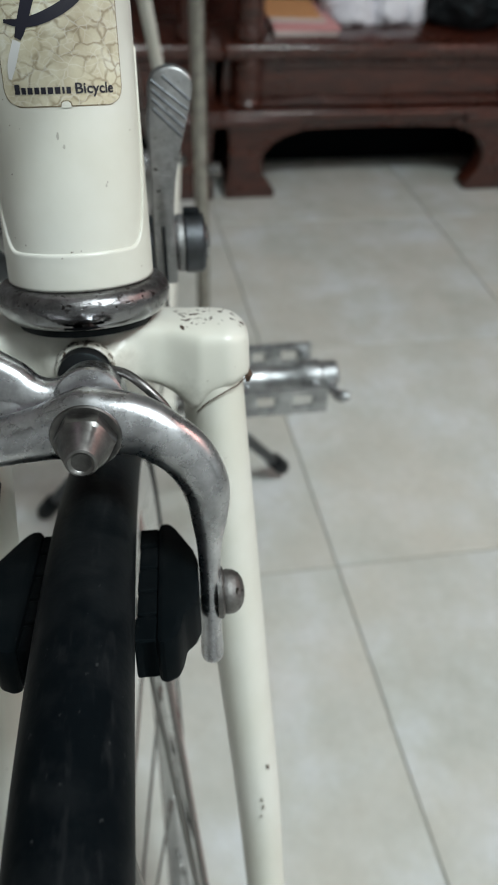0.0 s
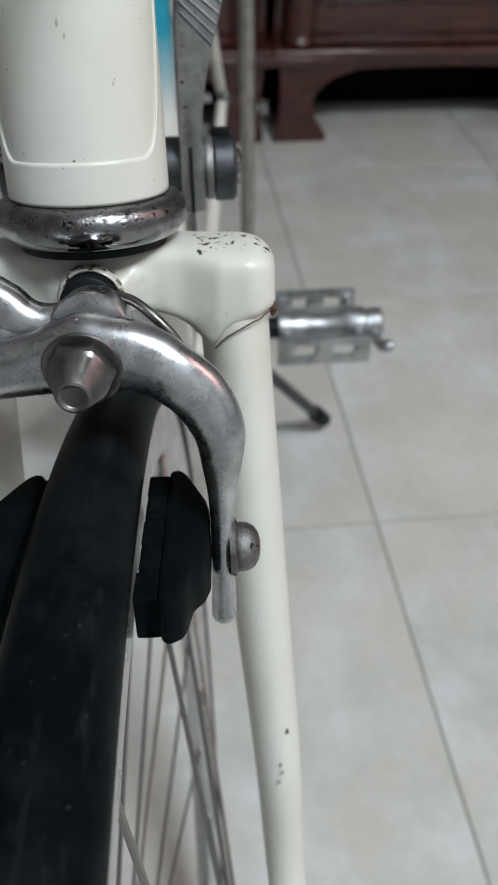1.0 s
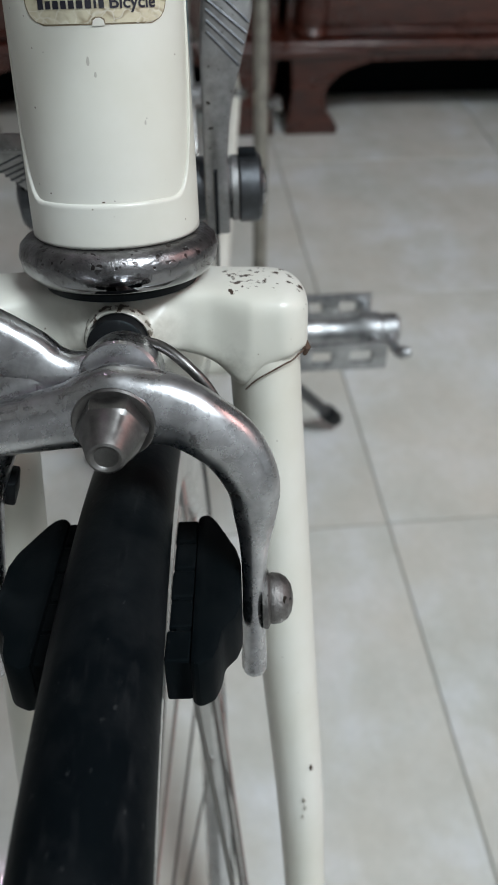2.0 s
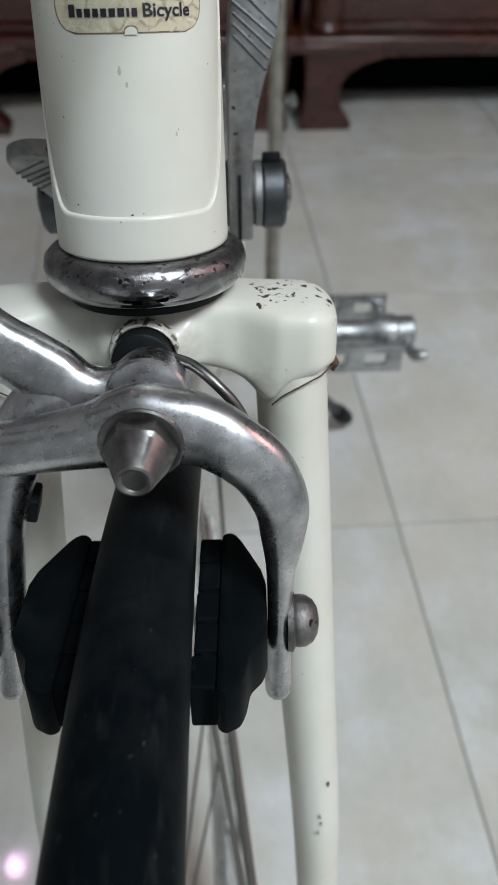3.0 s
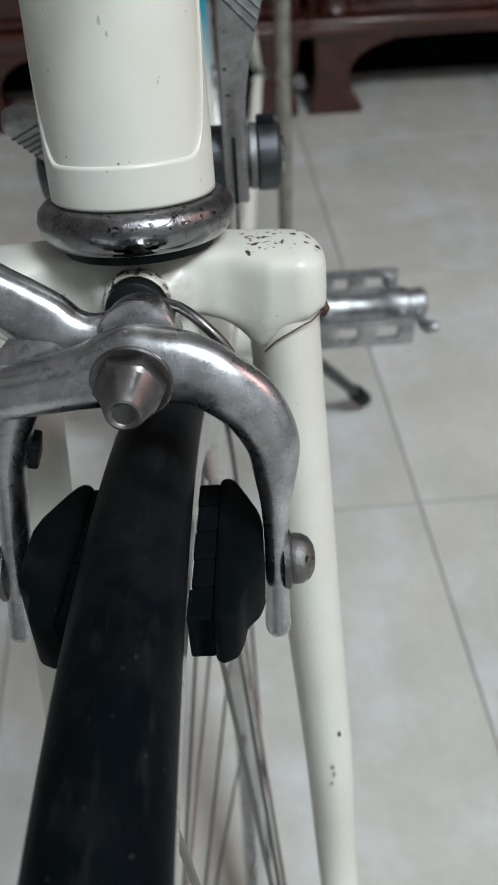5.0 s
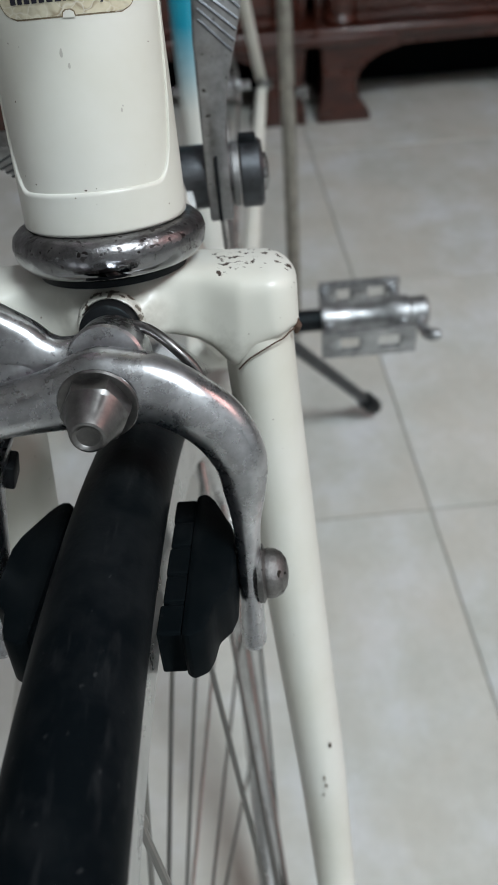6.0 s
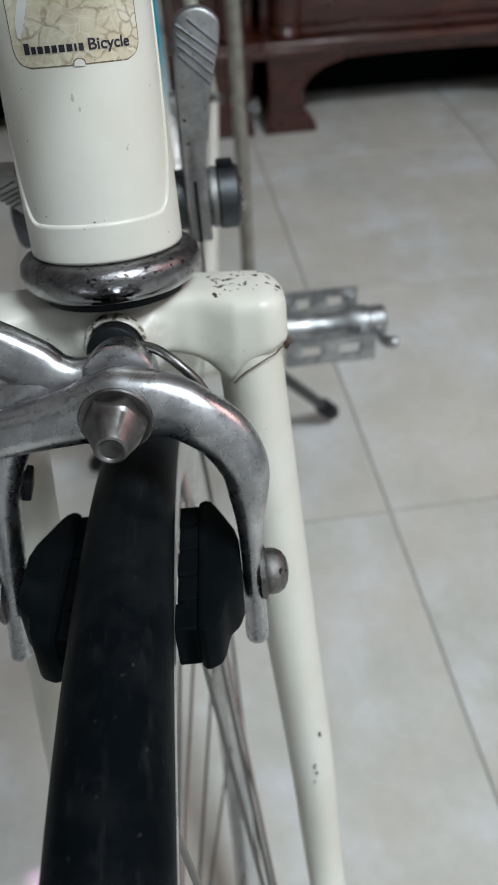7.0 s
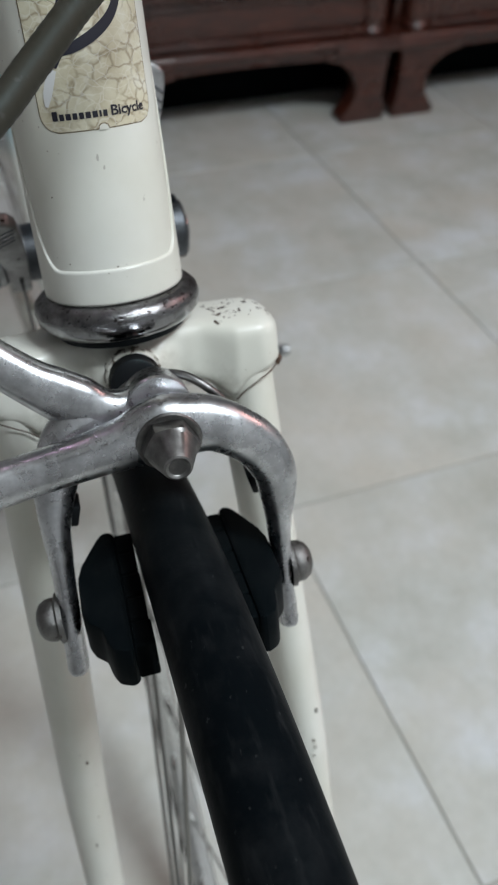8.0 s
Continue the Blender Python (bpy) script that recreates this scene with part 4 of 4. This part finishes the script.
part("down_tube", straight(head(0.004, 0, -0.012), BB, 0.0143), M_FRAME, bike)
part("top_tube", straight(head(0.128, 0, -0.012), SEAT_TOP + Vector((0, -0.01, -0.02)), 0.0130), M_FADE, bike)
part("seat_tube", straight(BB, SEAT_TOP, 0.0143), M_FADE, bike, "cream tube fading to turquoise")
part("bottom_bracket", steered(turned(BB - Vector((0.034, 0, 0)), (1, 0, 0), [(0, 0.012), (0, 0.020), (0.068, 0.020), (0.068, 0.012)], 36)), M_FRAME, bike)
for side in (1, -1):
    drop = AXLE + Vector((side * 0.063, 0, 0))
    part("chain_stay", straight(BB + Vector((side * 0.022, 0.02, 0)), drop + Vector((0, -0.02, 0)), 0.0105, 0.0065, 18), M_FRAME, bike)
    part("seat_stay", straight(SEAT_TOP + Vector((side * 0.016, 0, -0.03)), drop + Vector((0, -0.012, 0.012)), 0.0072, 0.0065, 18), M_FRAME, bike)
    part("dropout", steered(box(side * 0.063 - 0.0025, AXLE.y - 0.024, AXLE.z - 0.018, side * 0.063 + 0.0025, AXLE.y + 0.014, AXLE.z + 0.018, 0.002)), M_STEEL, bike)
    part("axle_nut", steered(turned(AXLE + Vector((side * 0.0655, 0, 0)), (side, 0, 0), [(0, 0.004), (0, 0.0095), (0.006, 0.0095), (0.008, 0.006), (0.014, 0.005), (0.014, 0.002)], 20)), M_CHROME, bike)
rear_before = set(bike.children)
wheel(tuple(STEER @ AXLE))
for ob in set(bike.children) - rear_before:
    ob.matrix_basis = Matrix.Translation(STEER @ AXLE) @ Matrix.Rotation(radians(2.5), 4, "Z") @ Matrix.Translation(-(STEER @ AXLE))

# gear levers on a clamp round the down tube
LV = Vector((-0.0004, 0.0943, 0.6638))
DT = (BB - head(0.004, 0, -0.012)).normalized()
clamp_at = head(0.004, 0, -0.012) + DT * ((LV - head(0.004, 0, -0.012)).dot(DT))
clamp = part("lever_clamp", steered(turned(clamp_at - DT * 0.008, DT, [(0, 0.0142), (0, 0.0162), (0.016, 0.0162), (0.016, 0.0142)], 40)), M_LEVER, bike, "alloy clamp band")


def gear_lever(side, tilt):
    """A flat lever with a ribbed paddle turned on its boss; tilt: degrees back from upright."""
    o = LV
    m = Matrix.Translation(o) @ Matrix.Rotation(radians(tilt), 4, "X")

    def put(bm):
        bmesh.ops.transform(bm, matrix=STEER @ m, verts=bm.verts)
        return bm

    boss = put(turned((side * 0.010, 0, 0), (side, 0, 0), [(0, 0.004), (0, 0.0106), (0.0190, 0.0106), (0.0190, 0.004)], 40))
    lever = part("gear_lever_boss", boss, M_LEVER_DARK, bike, "grey cast lever boss")
    edge = smooth_path([(0.0290, -0.0115, 0), (0.0290, 0.004, 0), (0.0290, 0.016, 0), (0.0307, 0.030, 0), (0.0347, 0.045, 0), (0.0375, 0.056, 0), (0.0367, 0.0605, 0), (0.0315, 0.0635, 0), (0.0250, 0.0622, 0), (0.0223, 0.058, 0)], 5)
    inner = smooth_path([(0.0213, 0.045, 0), (0.0211, 0.020, 0), (0.0211, -0.0115, 0)], 4)
    outline = [(side * a, 0, b) for a, b, _ in edge + inner]
    body = part("lever_blade", put(prism([(x, -0.0122 + 0.10 * max(0, z), z) for x, _, z in outline], (0, 0.0050, 0), 0.0010)), M_LEVER, lever, "worn grey alloy lever", angle=50)
    for k in range(5):
        a = Vector((side * (0.0275 if k == 0 else 0.0236), 0, 0.0606 if k == 0 else 0.0622 - 0.0029 * k))
        b = Vector((side * (0.0364 - 0.0008 * k), 0, 0.0527 - 0.0029 * k))
        a.y, b.y = -0.0120 + 0.10 * a.z, -0.0120 + 0.10 * b.z
        part("paddle_rib", put(tube([a, a.lerp(b, 0.5), b], 0.00055, 8)), M_LEVER_DARK, lever)
    part("lever_slot", put(box(side * 0.0247 - 0.0006, -0.0128, -0.0112, side * 0.0247 + 0.0006, -0.0060, 0.0105, 0.0003)), M_BLACK, lever)
    part("lever_drum", put(turned((side * 0.0210, 0, 0), (side, 0, 0), [(0, 0.004), (0, 0.0108), (0.0080, 0.0108), (0.0086, 0.0100), (0.0092, 0.0108), (0.0112, 0.0108), (0.0112, 0.004)], 40)), M_LEVER, lever)
    knurl = turned((side * 0.0325, 0, 0), (side, 0, 0), [(0, 0.004), (0, 0.0108), (0.0006, 0.0114), (0.0066, 0.0114), (0.0078, 0.0102), (0.0078, 0.004)], 40)
    part("lever_cap", put(knurl), M_LEVER_DARK, lever, "dark grey end cap")
    part("lever_screw", put(turned((side * 0.0401, 0, 0), (side, 0, 0), [(0, 0.002), (0, 0.0066), (0.0014, 0.0060), (0.0022, 0.0035), (0.0022, 0.001)], 24)), M_CHROME, lever, "shiny slotted screw")
    tab = put(box(side * 0.0355 - 0.003, -0.002, 0.0100, side * 0.0355 + 0.003, 0.002, 0.0135, 0.0007))
    part("stop_tab", tab, M_BLACK, lever)
    part("gear_cable", steered(tube([o + Vector((side * 0.0247, -0.009, -0.004)), o + Vector((side * 0.0245, 0.02, -0.06)), BB + Vector((side * 0.012, -0.03, -0.005))], 0.0008, 8)), M_STEEL, lever)


gear_lever(1, -6)
gear_lever(-1, 47)

# crank and pedal
PEDAL = Vector((0.0, 0.336, 0.416))
crank = part("crank_arm", steered(tube(smooth_path([tuple(BB + Vector((0.052, 0, 0))), tuple((BB + PEDAL) / 2 + Vector((0.058, 0, 0))), tuple(PEDAL + Vector((0.066, 0, 0)))], 5), [0.016, 0.013, 0.012, 0.011, 0.0105, 0.0105, 0.0105, 0.011, 0.011, 0.012, 0.012], 20, None, 0.6, (1, 0, 0))), M_LEVER, bike, "grey alloy crank")
part("crank_axle", steered(turned(BB + Vector((0.03, 0, 0)), (1, 0, 0), [(0, 0.002), (0, 0.009), (0.03, 0.009), (0.03, 0.002)], 20)), M_STEEL, bike)
part("crank_arm", steered(tube([BB + Vector((-0.052, 0, 0)), BB * 1.5 - PEDAL * 0.5 + Vector((-0.058, 0, 0)), BB * 2 - PEDAL + Vector((-0.066, 0, 0))], [0.015, 0.011, 0.012], 20, None, 0.6, (1, 0, 0))), M_LEVER, bike, "grey alloy crank")


def pedal(o, side):
    def at(x, y, z):
        return o + Vector((side * x, y, z))
    body = part("pedal", steered(turned(at(0.083, 0, 0), (side, 0, 0), [(0, 0.003), (0, 0.0125), (0.004, 0.0130), (0.010, 0.0115), (0.030, 0.0100), (0.048, 0.0105), (0.053, 0.0135), (0.066, 0.0135), (0.068, 0.0118), (0.079, 0.0122), (0.081, 0.0105), (0.081, 0.004)], 32)), M_PEDAL, bike, "worn alloy cage pedal")
    part("pedal_axle", steered(turned(at(0.060, 0, 0), (side, 0, 0), [(0, 0.002), (0, 0.0085), (0.024, 0.0085), (0.024, 0.002)], 20)), M_BLACK, body, "dark pedal axle")
    for y, x0, x1 in ((0.031, 0.084, 0.148), (-0.031, 0.080, 0.150)):
        bm = bmesh.new()
        for z0, z1 in ((-0.012, -0.0055), (0.0055, 0.012)):
            box(*at(x0, y - 0.0022, z0), *at(x1, y + 0.0022, z1), 0.0008, bm)
        for a, b in ((x0, x0 + 0.014), ((x0 + x1) / 2 - 0.007, (x0 + x1) / 2 + 0.007), (x1 - 0.012, x1)):
            box(*at(a, y - 0.0020, -0.0060), *at(b, y + 0.0020, 0.0060), 0.0006, bm)
        part("cage_plate", steered(bm), M_PEDAL, body, "toothed cage plate")
    for x in (0.088, 0.143):
        bm = bmesh.new()
        for s in (-1, 1):
            box(*at(x - 0.003, min(s * 0.008, s * 0.030), -0.005), *at(x + 0.003, max(s * 0.008, s * 0.030), 0.005), 0.001, bm)
        part("cage_end", steered(bm), M_PEDAL, body)
    lug = smooth_path([tuple(at(0.157, -0.010, 0.000)), tuple(at(0.158, -0.020, -0.002)), tuple(at(0.161, -0.028, -0.001)), tuple(at(0.168, -0.031, 0.001))], 4)
    part("toe_lug", steered(tube(lug, [0.0042, 0.0038, 0.0036, 0.0036, 0.0036, 0.0038, 0.0042, 0.0046, 0.0048, 0.0048, 0.0046, 0.0040, 0.0030], 12)), M_PEDAL, body)


pedal(PEDAL, 1)
pedal(BB * 2 - PEDAL, -1)

# two-legged stand under the bottom bracket, and an upright beside the rear hub
for side, foot in ((1, Vector((0.152, 0.668, 0.010))), (-1, Vector((-0.181, 0.597, 0.019)))):
    topp = BB + Vector((side * 0.018, 0.055, -0.02))
    leg = part("stand_leg", tube([topp, topp.lerp(foot, 0.5), topp.lerp(foot, 0.93)], 0.0075, 16), M_LEVER_DARK, bike, "dark steel stand leg")
    part("rubber_foot", tube([topp.lerp(foot, 0.86), topp.lerp(foot, 0.88), topp.lerp(foot, 0.98), foot], [0.009, 0.0115, 0.0115, 0.0095], 20), M_BLACK, leg, "black rubber tip")
pole = part("hub_upright", tube([(0.049, 0.845, 0.0105), (0.055, 0.845, 0.35), (0.060, 0.845, 0.72)], 0.0095, 20), M_POLE, bike, "dull plated upright tube beside the rear hub")
part("clamp_screw", turned((0.065, 0.845, 0.384), (1, 0, 0), [(0, 0.003), (0, 0.006), (0.006, 0.006), (0.007, 0.009), (0.014, 0.009), (0.016, 0.006), (0.016, 0.002)], 20), M_CHROME, pole, "shiny clamp screw")

# ---- floor ----
tagged(link("floor", box(X0, Y0, -0.10, X1, Y1, -0.0028), M_GROUT, None, "", False), "glossy pale grey-beige ceramic tile floor with thin dark joints", "floor", kind="structure")
floor = bpy.data.objects["floor"]
TILE, GAP, OX, OY = 0.5, 0.0027, 0.279, 0.471
bm = box(-TILE / 2 + GAP / 2, -TILE / 2 + GAP / 2, -0.0070, TILE / 2 - GAP / 2, TILE / 2 - GAP / 2, 0.0, 0.0012, segments=2)
tile = part("tile", bm, M_TILE, floor, "", False)
tile_mesh = tile.data
cells = [(OX + (i + 0.5) * TILE, OY + (j + 0.5) * TILE) for i in range(-5, 4) for j in range(-5, 4)]
for k, (x, y) in enumerate(cells):
    ob = tile if k == 0 else new("tile", tile_mesh)
    ob.parent = floor
    ob.location = (x, y, 0)
